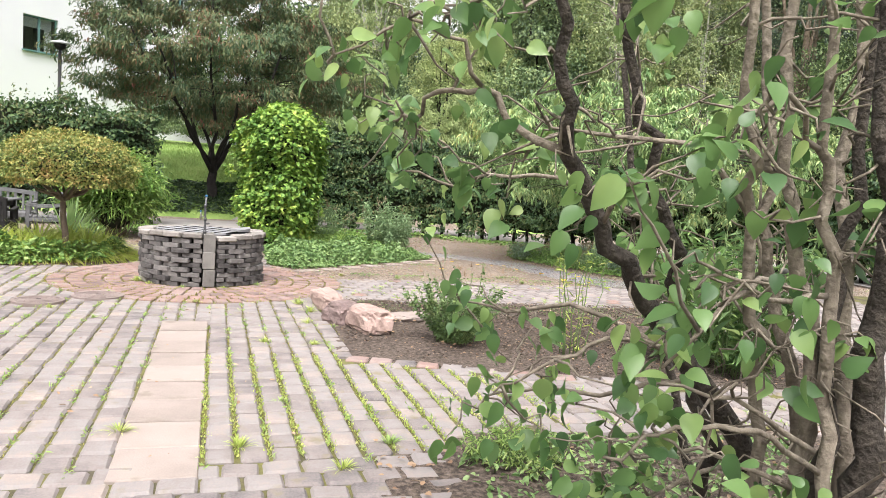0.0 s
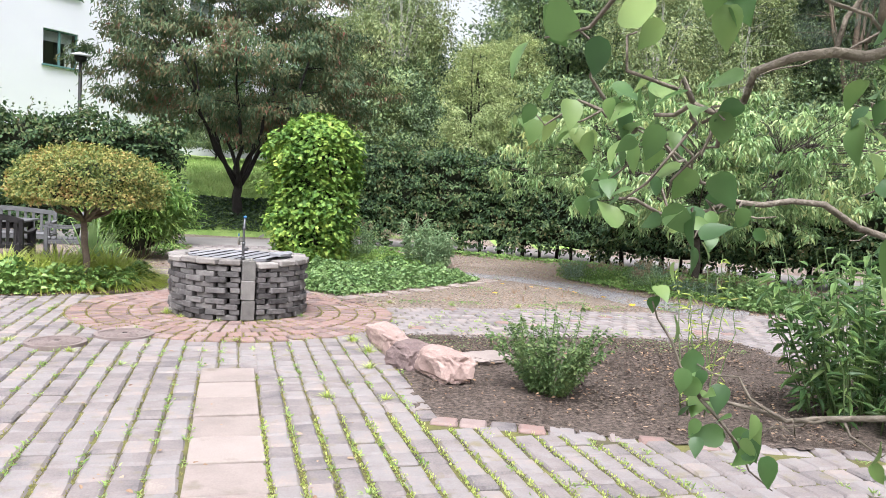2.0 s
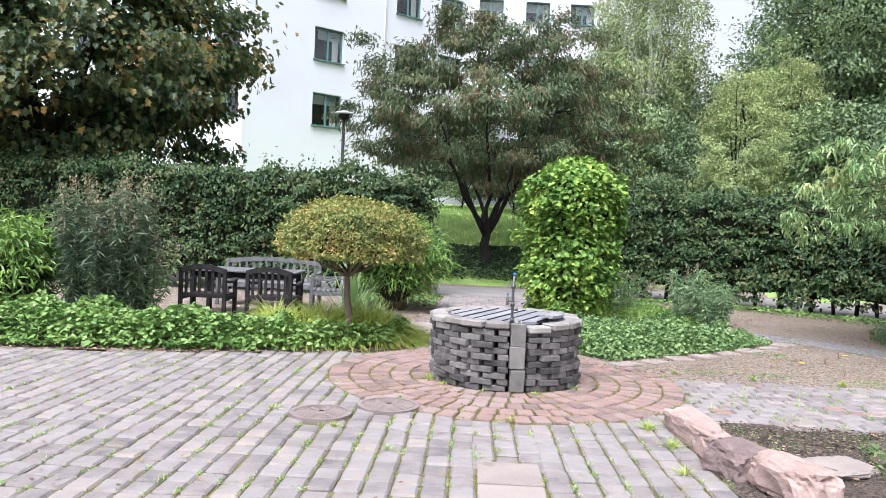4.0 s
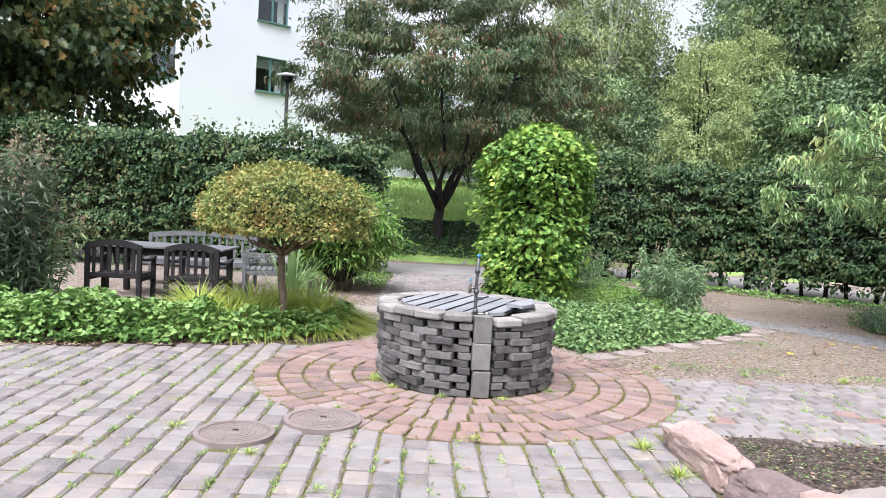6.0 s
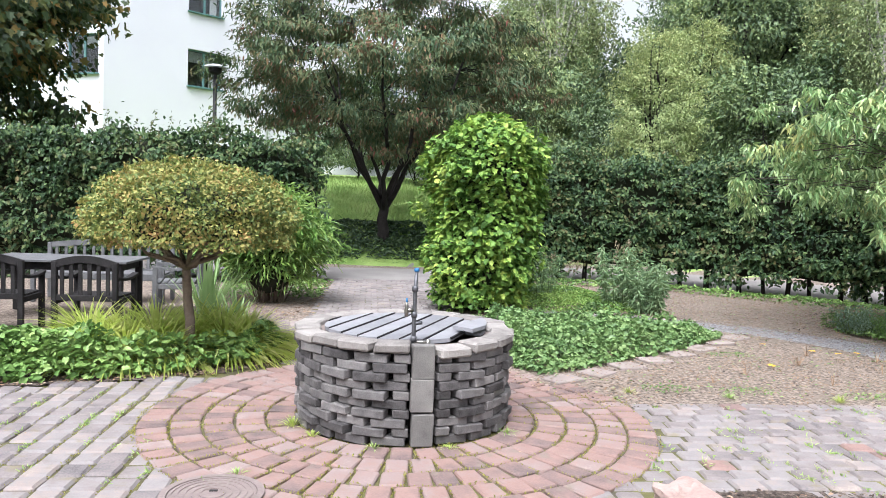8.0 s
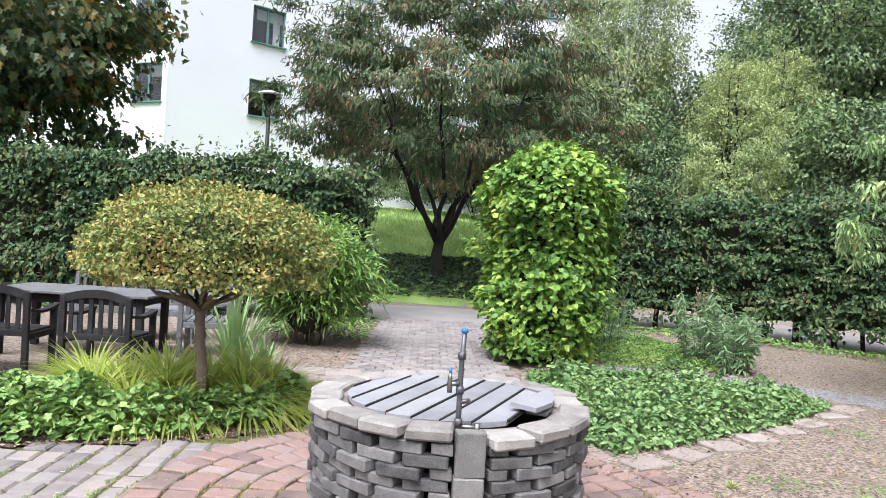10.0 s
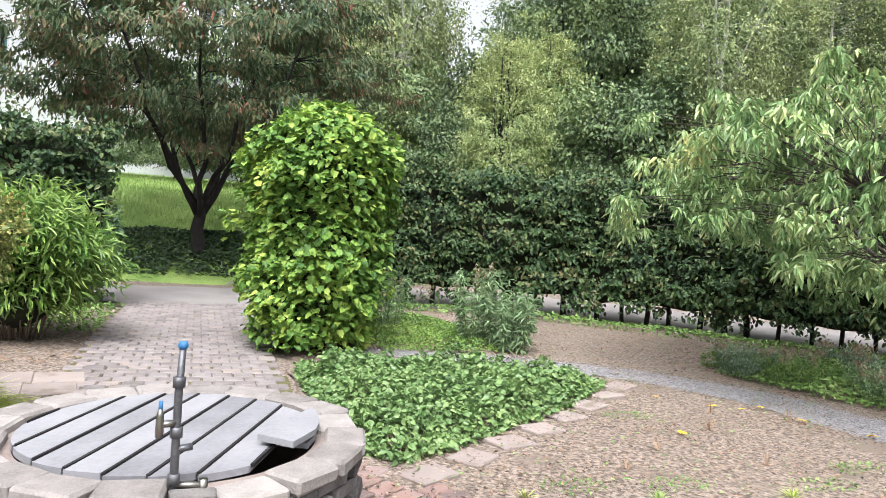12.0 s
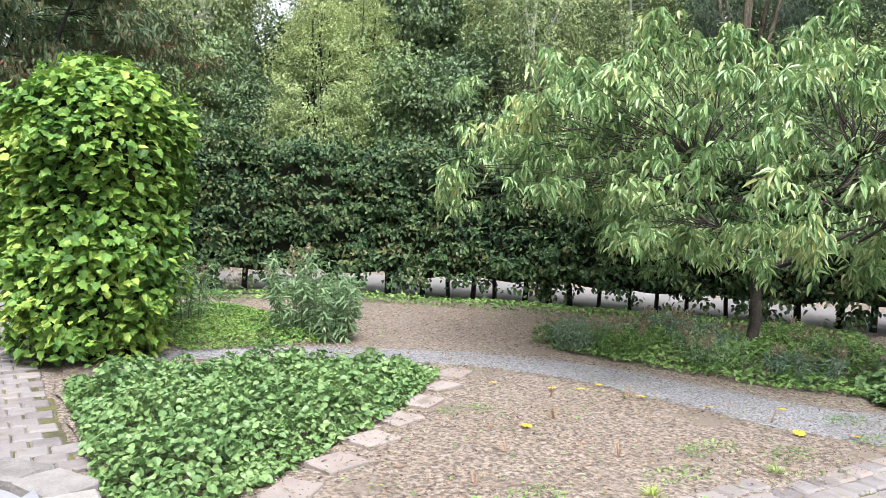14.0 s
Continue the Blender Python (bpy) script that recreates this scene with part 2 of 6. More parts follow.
L_VINE = leafy("hop_leaf", [(0.031, 0.089, 0.018), (0.089, 0.199, 0.031), (0.210, 0.368, 0.059), (0.420, 0.546, 0.094)], 0.4, 0.5, 2.0, 0.3)
L_BIRCH = leafy("birch_leaf", [(0.11, 0.17, 0.07), (0.20, 0.28, 0.11), (0.31, 0.39, 0.15), (0.43, 0.48, 0.18)], 0.4, 0.5, 0.35)
L_ASH = leafy("ash_leaf", [(0.035, 0.066, 0.03), (0.085, 0.145, 0.06), (0.165, 0.25, 0.088), (0.26, 0.34, 0.115)], 0.3, 0.5, 0.35)
L_PINE = leafy("pine_needles", [(0.02, 0.04, 0.025), (0.04, 0.07, 0.04), (0.07, 0.10, 0.05)], 0.2, 0.6, 0.4)
L_WILLOW = leafy("peach_leaf", [(0.044, 0.110, 0.033), (0.110, 0.221, 0.066), (0.221, 0.364, 0.121), (0.375, 0.519, 0.199), (0.530, 0.552, 0.188)], 0.35, 0.38, 1.1, 0.5)
L_BUSH = leafy("golden_box_leaf", [(0.03, 0.06, 0.018), (0.085, 0.14, 0.03), (0.20, 0.26, 0.06), (0.36, 0.35, 0.09), (0.38, 0.23, 0.08)], 0.3, 0.5, 3.4)
L_BAMBOO = leafy("bamboo_leaf", [(0.05, 0.12, 0.025), (0.12, 0.25, 0.045), (0.22, 0.36, 0.07), (0.30, 0.42, 0.10)], 0.35, 0.4, 1.5)
L_GERAN = leafy("cranesbill_leaf", [(0.045, 0.11, 0.022), (0.11, 0.22, 0.045), (0.19, 0.33, 0.075), (0.31, 0.44, 0.13)], 0.3, 0.45, 1.8)
L_IVY = leafy("strawberry_leaf", [(0.056, 0.112, 0.034), (0.112, 0.213, 0.062), (0.168, 0.280, 0.084), (0.246, 0.370, 0.123)], 0.3, 0.4, 2.0)
L_GRASS = leafy("lime_grass", [(0.15, 0.24, 0.045), (0.28, 0.39, 0.07), (0.40, 0.50, 0.11), (0.52, 0.54, 0.19)], 0.4, 0.5, 3.0)
L_LIME = leafy("hakone_grass", [(0.30, 0.45, 0.07), (0.46, 0.60, 0.11), (0.58, 0.68, 0.17), (0.66, 0.70, 0.28)], 1.2, 0.5, 3.0)
L_LAWN = leafy("lawn_blade", [(0.10, 0.19, 0.04), (0.19, 0.32, 0.07), (0.29, 0.42, 0.11), (0.40, 0.46, 0.19)], 0.35, 0.6, 0.7)
L_YUCCA = leafy("yucca_leaf", [(0.12, 0.22, 0.07), (0.22, 0.35, 0.12), (0.34, 0.46, 0.18)], 0.35, 0.6, 3.0, 0.2)
L_TALL = leafy("aster_leaf", [(0.085, 0.16, 0.07), (0.165, 0.28, 0.12), (0.25, 0.38, 0.17), (0.33, 0.45, 0.20)], 0.3, 0.5, 1.5)
L_ASTER = leafy("tall_aster_leaf", [(0.04, 0.07, 0.042), (0.075, 0.12, 0.066), (0.12, 0.175, 0.09), (0.17, 0.22, 0.12)], 0.25, 0.5, 1.5)
L_PLUME = leafy("dry_plume", [(0.14, 0.12, 0.07), (0.24, 0.20, 0.12), (0.30, 0.28, 0.14)], 0.3, 0.7, 3.0)
L_SAGE = leafy("sage_leaf", [(0.06, 0.12, 0.07), (0.13, 0.215, 0.125), (0.21, 0.31, 0.185), (0.30, 0.39, 0.26)], 0.25, 0.6, 1.2)
L_LILAC = leafy("lilac_leaf", [(0.03, 0.075, 0.026), (0.075, 0.165, 0.048), (0.15, 0.275, 0.075), (0.31, 0.44, 0.13)], 0.75, 0.4, 3.5, 0.5)
L_YOUNG = leafy("young_alder_leaf", [(0.16, 0.24, 0.08), (0.27, 0.37, 0.13), (0.38, 0.47, 0.17), (0.48, 0.53, 0.20)], 0.4, 0.5, 0.4)
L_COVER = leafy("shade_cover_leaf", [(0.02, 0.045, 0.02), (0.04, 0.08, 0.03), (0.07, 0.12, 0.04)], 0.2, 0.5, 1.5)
L_MOSS = leafy("joint_moss", [(0.10, 0.11, 0.03), (0.17, 0.18, 0.04), (0.26, 0.26, 0.06), (0.33, 0.32, 0.09)], 0.2, 0.8, 2.0, 0.1)
L_ROSE = leafy("rose_leaf", [(0.03, 0.07, 0.022), (0.065, 0.13, 0.036), (0.12, 0.20, 0.055), (0.21, 0.29, 0.09)], 0.3, 0.5, 4.0)
L_YELLOW = leafy("yellow_petal", [(0.65, 0.36, 0.02), (0.8, 0.50, 0.03)], 0.2, 0.6, 2.0)
L_FALLEN = leafy("fallen_leaf", [(0.10, 0.06, 0.035), (0.20, 0.13, 0.07), (0.30, 0.21, 0.11), (0.38, 0.31, 0.20)], 0.1, 0.8, 3.0)

# ---- mesh helpers ----


def mesh_object(name, verts, faces, mats, parent=None, smooth=False, index=None):
    me = bpy.data.meshes.new(name)
    me.from_pydata([tuple(v) for v in verts] if not isinstance(verts, np.ndarray) else verts.tolist(), [], faces if not isinstance(faces, np.ndarray) else faces.tolist())
    for mat in mats if isinstance(mats, (list, tuple)) else [mats]:
        me.materials.append(mat)
    if smooth:
        me.polygons.foreach_set("use_smooth", [True] * len(me.polygons))
    if index is not None:
        me.polygons.foreach_set("material_index", index)
    me.update()
    ob = new(name, me)
    if parent:
        ob.parent = parent
    return ob


def part(name, bm, material, parent=None, label=""):
    me = bpy.data.meshes.new(name)
    bm.to_mesh(me)
    bm.free()
    me.materials.append(material)
    ob = new(name, me)
    if parent:
        ob.parent = parent
    return tagged(ob, label)


def empty(name, x=0.0, y=0.0, z=0.0, rz=0.0):
    ob = new(name)
    ob.matrix_basis = pose(x, y, z, 0, 0, rz)
    return ob


def box_bm(sx, sy, sz, at=(0, 0, 0), bevel=0.0, turn=None, bm=None):
    """A box of these full sizes, its centre at the given place, with chamfered edges."""
    b = bmesh.new()
    bmesh.ops.create_cube(b, size=1.0)
    bmesh.ops.scale(b, vec=(sx, sy, sz), verts=b.verts)
    if bevel:
        bmesh.ops.bevel(b, geom=b.edges[:], offset=bevel, segments=1, affect="EDGES", profile=0.5)
    if turn:
        bmesh.ops.transform(b, matrix=turn, verts=b.verts)
    bmesh.ops.translate(b, vec=at, verts=b.verts)
    if bm is None:
        return b
    me = bpy.data.meshes.new("tmp")
    b.to_mesh(me)
    b.free()
    bm.from_mesh(me)
    bpy.data.meshes.remove(me)
    return bm


def tube_data(points, radii, sides=7):
    """Verts and faces of a tapered tube along points."""
    pts = [Vector(p) for p in points]
    verts, faces = [], []
    ref = Vector((0.31, 0.87, 0.38))
    for k, p in enumerate(pts):
        d = (pts[min(k + 1, len(pts) - 1)] - pts[max(k - 1, 0)]).normalized()
        a = d.cross(ref)
        a = a.normalized() if a.length > 1e-4 else d.orthogonal().normalized()
        b = d.cross(a)
        for s in range(sides):
            w = 2 * math.pi * s / sides
            verts.append(p + (a * math.cos(w) + b * math.sin(w)) * radii[k])
    for k in range(len(pts) - 1):
        for s in range(sides):
            i, j = k * sides + s, k * sides + (s + 1) % sides
            faces.append((i, j, j + sides, i + sides))
    faces.append(tuple(range(sides))[::-1])
    faces.append(tuple(range((len(pts) - 1) * sides, len(pts) * sides)))
    return verts, faces


def tubes(name, runs, material, parent=None, sides=7):
    """One mesh of several tapered tubes, each a (points, radii) pair."""
    verts, faces = [], []
    for points, radii in runs:
        v, f = tube_data(points, radii, sides)
        o = len(verts)
        verts += v
        faces += [tuple(i + o for i in q) for q in f]
    return mesh_object(name, verts, faces, material, parent, smooth=True)


def wander(a, b, steps, sway, rng, droop=0.0):
    """A crooked line from a to b."""
    a, b = np.array(a, float), np.array(b, float)
    ks = np.linspace(0, 1, steps + 1)[:, None]
    line = a + (b - a) * ks
    jig = rng.normal(0, sway, (steps + 1, 3)) * np.sin(np.pi * ks * 0.9)
    line = line + jig
    line[:, 2] += droop * np.sin(np.pi * ks[:, 0])
    return line


# leaf outlines: (along, across) with the faces as indices; the across value also lifts the edge
RHOMB = (np.array([(0, 0), (0.45, 0.28), (1, 0), (0.45, -0.28)]), [(0, 2, 1), (0, 3, 2)])
OVAL = (np.array([(0, 0), (0.22, 0.26), (0.6, 0.27), (1, 0), (0.6, -0.27), (0.22, -0.26)]), [(0, 3, 2, 1), (0, 5, 4, 3)])
LANCE = (np.array([(0, 0), (0.35, 0.11), (1, 0), (0.35, -0.11), (0.65, 0.085), (0.65, -0.085)]), [(0, 2, 4, 1), (0, 3, 5, 2)])
WLANCE = (np.array([(0, 0), (0.3, 0.15), (1, 0), (0.3, -0.15), (0.65, 0.12), (0.65, -0.12)]), [(0, 2, 4, 1), (0, 3, 5, 2)])
ROUND = (np.array([(0, 0), (0.12, 0.34), (0.5, 0.44), (0.85, 0.26), (1, 0), (0.85, -0.26), (0.5, -0.44), (0.12, -0.34)]), [(0, 4, 3, 2, 1), (0, 7, 6, 5, 4)])
half = [(0.5 + 0.5 * (0.82 + 0.2 * math.cos(5 * a)) * math.cos(a), 0.5 * (0.82 + 0.2 * math.cos(5 * a)) * math.sin(a)) for a in np.radians([150, 126, 108, 90, 72, 54, 36, 18])]
SCALLOP = (np.array([(0, 0)] + half + [(1, 0)] + [(u, -v) for u, v in half[::-1]]), [(0, *range(9, 0, -1)), (0, *range(17, 8, -1))])
BLADE = (np.array([(0, 0.03), (0, -0.03), (0.5, 0.03), (0.5, -0.03), (1, 0)]), [(0, 1, 3, 2), (2, 3, 4)])

MAPLE = (np.array([(0, 0), (0.1, 0.4), (0.42, 0.26), (0.62, 0.44), (0.68, 0.16), (1, 0), (0.68, -0.16), (0.62, -0.44), (0.42, -0.26), (0.1, -0.4)]), [(0, 5, 4, 3, 2, 1), (0, 9, 8, 7, 6, 5)])
HOP = (np.array([(0, 0), (-0.06, 0.28), (0.18, 0.44), (0.36, 0.36), (0.6, 0.42), (0.72, 0.22), (1, 0), (0.72, -0.22), (0.6, -0.42), (0.36, -0.36), (0.18, -0.44), (-0.06, -0.28)]), [(0, 6, 5, 4, 3, 2, 1), (0, 11, 10, 9, 8, 7, 6)])
LILAC_LEAF = (np.array([(0, 0), (0.0, 0.14), (0.12, 0.29), (0.3, 0.36), (0.5, 0.33), (0.7, 0.22), (0.88, 0.09), (1, 0), (0.88, -0.09), (0.7, -0.22), (0.5, -0.33), (0.3, -0.36), (0.12, -0.29), (0.0, -0.14), (0.34, 0.0), (0.67, 0.0)]),
              [(0, 14, 3, 2, 1), (14, 15, 5, 4, 3), (15, 7, 6, 5), (0, 13, 12, 11, 14), (14, 11, 10, 9, 15), (15, 9, 8, 7)])


def unit(v):
    return v / np.maximum(np.linalg.norm(v, axis=-1, keepdims=True), 1e-9)


def leaf_arrays(at, along, normal, size, shape, fold=0.25, curl=0.15, rng=RNG):
    outline, faces = shape
    n = len(at)
    d = unit(along)
    s = unit(np.cross(normal, d))
    up = np.cross(d, s)
    L = np.broadcast_to(np.asarray(size, float), (n,))[:, None, None]
    u, v = outline[:, 0][None, :, None], outline[:, 1][None, :, None]
    lift = fold * np.abs(v) - curl * u * u
    verts = at[:, None, :] + L * (u * d[:, None] + v * s[:, None] + lift * up[:, None])
    k = outline.shape[0]
    fs = []
    for f in faces:
        fs.append(np.array(f)[None, :] + (np.arange(n) * k)[:, None])
    return verts.reshape(-1, 3), fs


def leaves(name, clouds, material, parent=None, smooth=False):
    """One mesh of many leaves. clouds: tuples of (at, along, normal, size, shape[, fold, curl])."""
    verts, faces, o = [], [], 0
    for cl in clouds:
        v, fs = leaf_arrays(*cl)
        verts.append(v)
        for f in fs:
            faces += (f + o).tolist()
        o += len(v)
    return mesh_object(name, np.concatenate(verts), faces, material, parent, smooth)


def directions(n, rng, up=0.0):
    v = rng.normal(size=(n, 3))
    v[:, 2] += up
    return unit(v)


def rise(x, y):
    """Height of the ground: flat in the garden, a grassy bank behind the cross path."""
    near, side = y - 12.9, 0.64 * x + 0.77 * y - 16.2
    k = min(1.0, max(0.0, (x - 1.0) / 3.0))
    far = max(0.0, near * (1 - k) + min(near, side) * k)
    return 2.9 * (1 - math.exp(-0.18 * far))


def inside(poly, x, y):
    hit = False
    for (x1, y1), (x2, y2) in zip(poly, poly[1:] + poly[:1]):
        if (y1 > y) != (y2 > y) and x < (x2 - x1) * (y - y1) / (y2 - y1) + x1:
            hit = not hit
    return hit


def smooth_line(points, steps=10):
    """A smooth curve through 2D points."""
    p = [points[0]] + list(points) + [points[-1]]
    out = []
    for k in range(1, len(p) - 2):
        p0, p1, p2, p3 = (np.array(q, float) for q in p[k - 1:k + 3])
        for t in np.linspace(0, 1, steps, endpoint=False):
            out.append(0.5 * (2 * p1 + (p2 - p0) * t + (2 * p0 - 5 * p1 + 4 * p2 - p3) * t * t + (3 * p1 - p0 - 3 * p2 + p3) * t ** 3))
    out.append(np.array(points[-1], float))
    return np.array(out)


def sheet(name, poly, z, material, step=0.12, rough=0.012, kind="structure", label="", category="", hole=None):
    """An uneven patch of ground inside a closed line."""
    xs, ys = [p[0] for p in poly], [p[1] for p in poly]
    nx, ny = int((max(xs) - min(xs)) / step) + 1, int((max(ys) - min(ys)) / step) + 1
    ids, verts, faces = {}, [], []

    def vert(i, j):
        if (i, j) not in ids:
            x, y = min(xs) + i * step, min(ys) + j * step
            x += step * 0.5 * noise.noise((x * 7, y * 7, 1))
            y += step * 0.5 * noise.noise((x * 7, y * 7, 5))
            ids[(i, j)] = len(verts)
            verts.append((x, y, z + rough * (noise.noise((x * 1.3, y * 1.3, 3)) + 0.7 * noise.noise((x * 6, y * 6, 9))) + rise(x, y)))
        return ids[(i, j)]
    for i in range(nx):
        for j in range(ny):
            if hole and inside(hole, min(xs) + (i + 0.5) * step, min(ys) + (j + 0.5) * step):
                continue
            if inside(poly, min(xs) + (i + 0.5) * step, min(ys) + (j + 0.5) * step):
                faces.append((vert(i, j), vert(i + 1, j), vert(i + 1, j + 1), vert(i, j + 1)))
    return tagged(mesh_object(name, verts, faces, material, smooth=True), label, category, kind=kind)


def band(line, half):
    """A closed line round a strip of that half width."""
    d = np.gradient(line, axis=0)
    nrm = unit(np.stack([-d[:, 1], d[:, 0]], 1))
    h = np.broadcast_to(np.asarray(half, float), (len(line),))[:, None]
    return [tuple(p) for p in np.concatenate([line + nrm * h, (line - nrm * h)[::-1]])]


# ---- ground ----
edges = sorted(set([-400, -250, -150, -90, -60, -45] + list(np.arange(-36, 45, 1.0)) + [50, 60, 80, 120, 200, 300, 400]))
gv = [(x, y, rise(x, y) - 0.035 + 0.03 * noise.noise((x * 0.6, y * 0.6, 0)) * (rise(x, y) > 0.02)) for x in edges for y in edges]
gn = len(edges)
gf, gi = [], []
for i in range(gn - 1):
    for j in range(gn - 1):
        gf.append((i * gn + j, (i + 1) * gn + j, (i + 1) * gn + j + 1, i * gn + j + 1))
        cx, cy = edges[i] + 0.5, edges[j] + 0.5
        gi.append(1 if rise(cx, cy) > 0.04 or cy < -14 or abs(cx) > 24 else 0)
tagged(mesh_object("ground", gv, gf, [M_SOIL, M_LAWN], smooth=True, index=gi), "brown soil and mown green lawn rising to a bank", "ground", kind="structure")

HEDGE_RIGHT = smooth_line([(2.1, 11.0), (5.0, 10.6), (7.7, 8.8), (9.5, 6.7), (11.2, 4.4), (13.2, 1.4), (14.6, -2.0)])
HEDGE_LEFT = smooth_line([(-1.22, 9.78), (-3.5, 9.3), (-7.0, 9.2), (-11.0, 9.2), (-16.0, 9.0)])
WELL = (-0.01, 0.735)
CIRCLE = 1.77
BED = [(1.45, -0.72), (5.2, -0.98), (5.6, -5.0), (2.65, -4.0), (1.17, -3.38)]
LEFT_BED = [(-9.0, 0.75), (-5.5, 0.92), (-3.7, 1.2), (-2.94, 1.38), (-1.96, 1.68), (-1.2, 2.2), (-0.98, 2.9), (-1.0, 3.3), (-2.3, 3.6), (-3.2, 3.1), (-9.0, 3.3)]
LILAC_BED = [(0.95, -5.55), (1.6, -5.25), (4.5, -5.6), (7.0, -5.6), (7.0, -11.0), (0.9, -11.0), (0.75, -7.0)]
CROSS = smooth_line([(-22, 11.0), (-8, 11.4), (0, 11.5), (4.0, 12.3), (7.4, 11.4), (9.5, 9.1), (11.3, 6.8), (12.8, 4.3), (14.6, 1.2), (16.4, -3)])
sheet("road", band(CROSS, 1.7), -0.006, M_ASPHALT, 0.3, 0.004, label="worn pale grey asphalt footpath behind the hedges", category="footpath")
GRAVEL = smooth_line([(1.75, 5.9), (3.2, 5.55), (4.6, 4.75), (5.45, 3.7), (5.75, 2.6), (6.1, 1.5), (6.9, 0.7)])
sheet("gravel_path", band(GRAVEL, np.linspace(0.22, 0.5, len(GRAVEL))), -0.006, M_GRAVEL, 0.04, 0.005, label="curving grey gravel footpath between planted beds", category="gravel path")
SOIL_EDGE = [(0.95, 1.7), (1.4, 0.95), (2.4, 0.92), (4.3, 0.82), (6.5, 0.67), (12, 0.45), (11.5, 3.5), (9.4, 6.2), (7.4, 8.4), (4.8, 10.2), (2.2, 10.5), (1.2, 8.0), (1.0, 5.2), (0.95, 2.4)]
sheet("soil_bed", SOIL_EDGE, -0.010, M_SOIL, 0.1, 0.007, label="bare brown soil with dry leaf litter", category="soil bed")
sheet("mulch_bed", [(1.38, -0.66), (5.27, -0.92), (5.68, -5.08), (2.66, -4.08), (1.1, -3.42)], -0.004, M_BARK_SOIL, 0.06, 0.016, label="dark bark mulch in a rectangular bed", category="planting bed")
sheet("planting_bed", LEFT_BED, -0.006, M_BARK_SOIL, 0.08, 0.012, label="dark soil under low garden plants", category="planting bed")
sheet("lilac_bed", LILAC_BED, -0.004, M_BARK_SOIL, 0.06, 0.02, label="dark soil under the old lilac shrub", category="planting bed")
sheet("terrace", [(-9, 3.3), (-3.2, 3.1), (-2.3, 3.6), (-1.0, 3.3), (-1.0, 5.6), (-1.6, 8.8), (-9, 8.8)], -0.012, M_SOIL, 0.14, 0.01, label="earth and gravel seating terrace by the hedge", category="terrace")
sheet("grass_verge", [(-8, 12.85), (1.6, 12.95), (3.0, 13.6), (2.5, 14.0), (-8, 13.6)], 0.01, M_LAWN, 0.2, 0.01, label="strip of mown grass along the footpath", category="lawn")

# ---- building ----


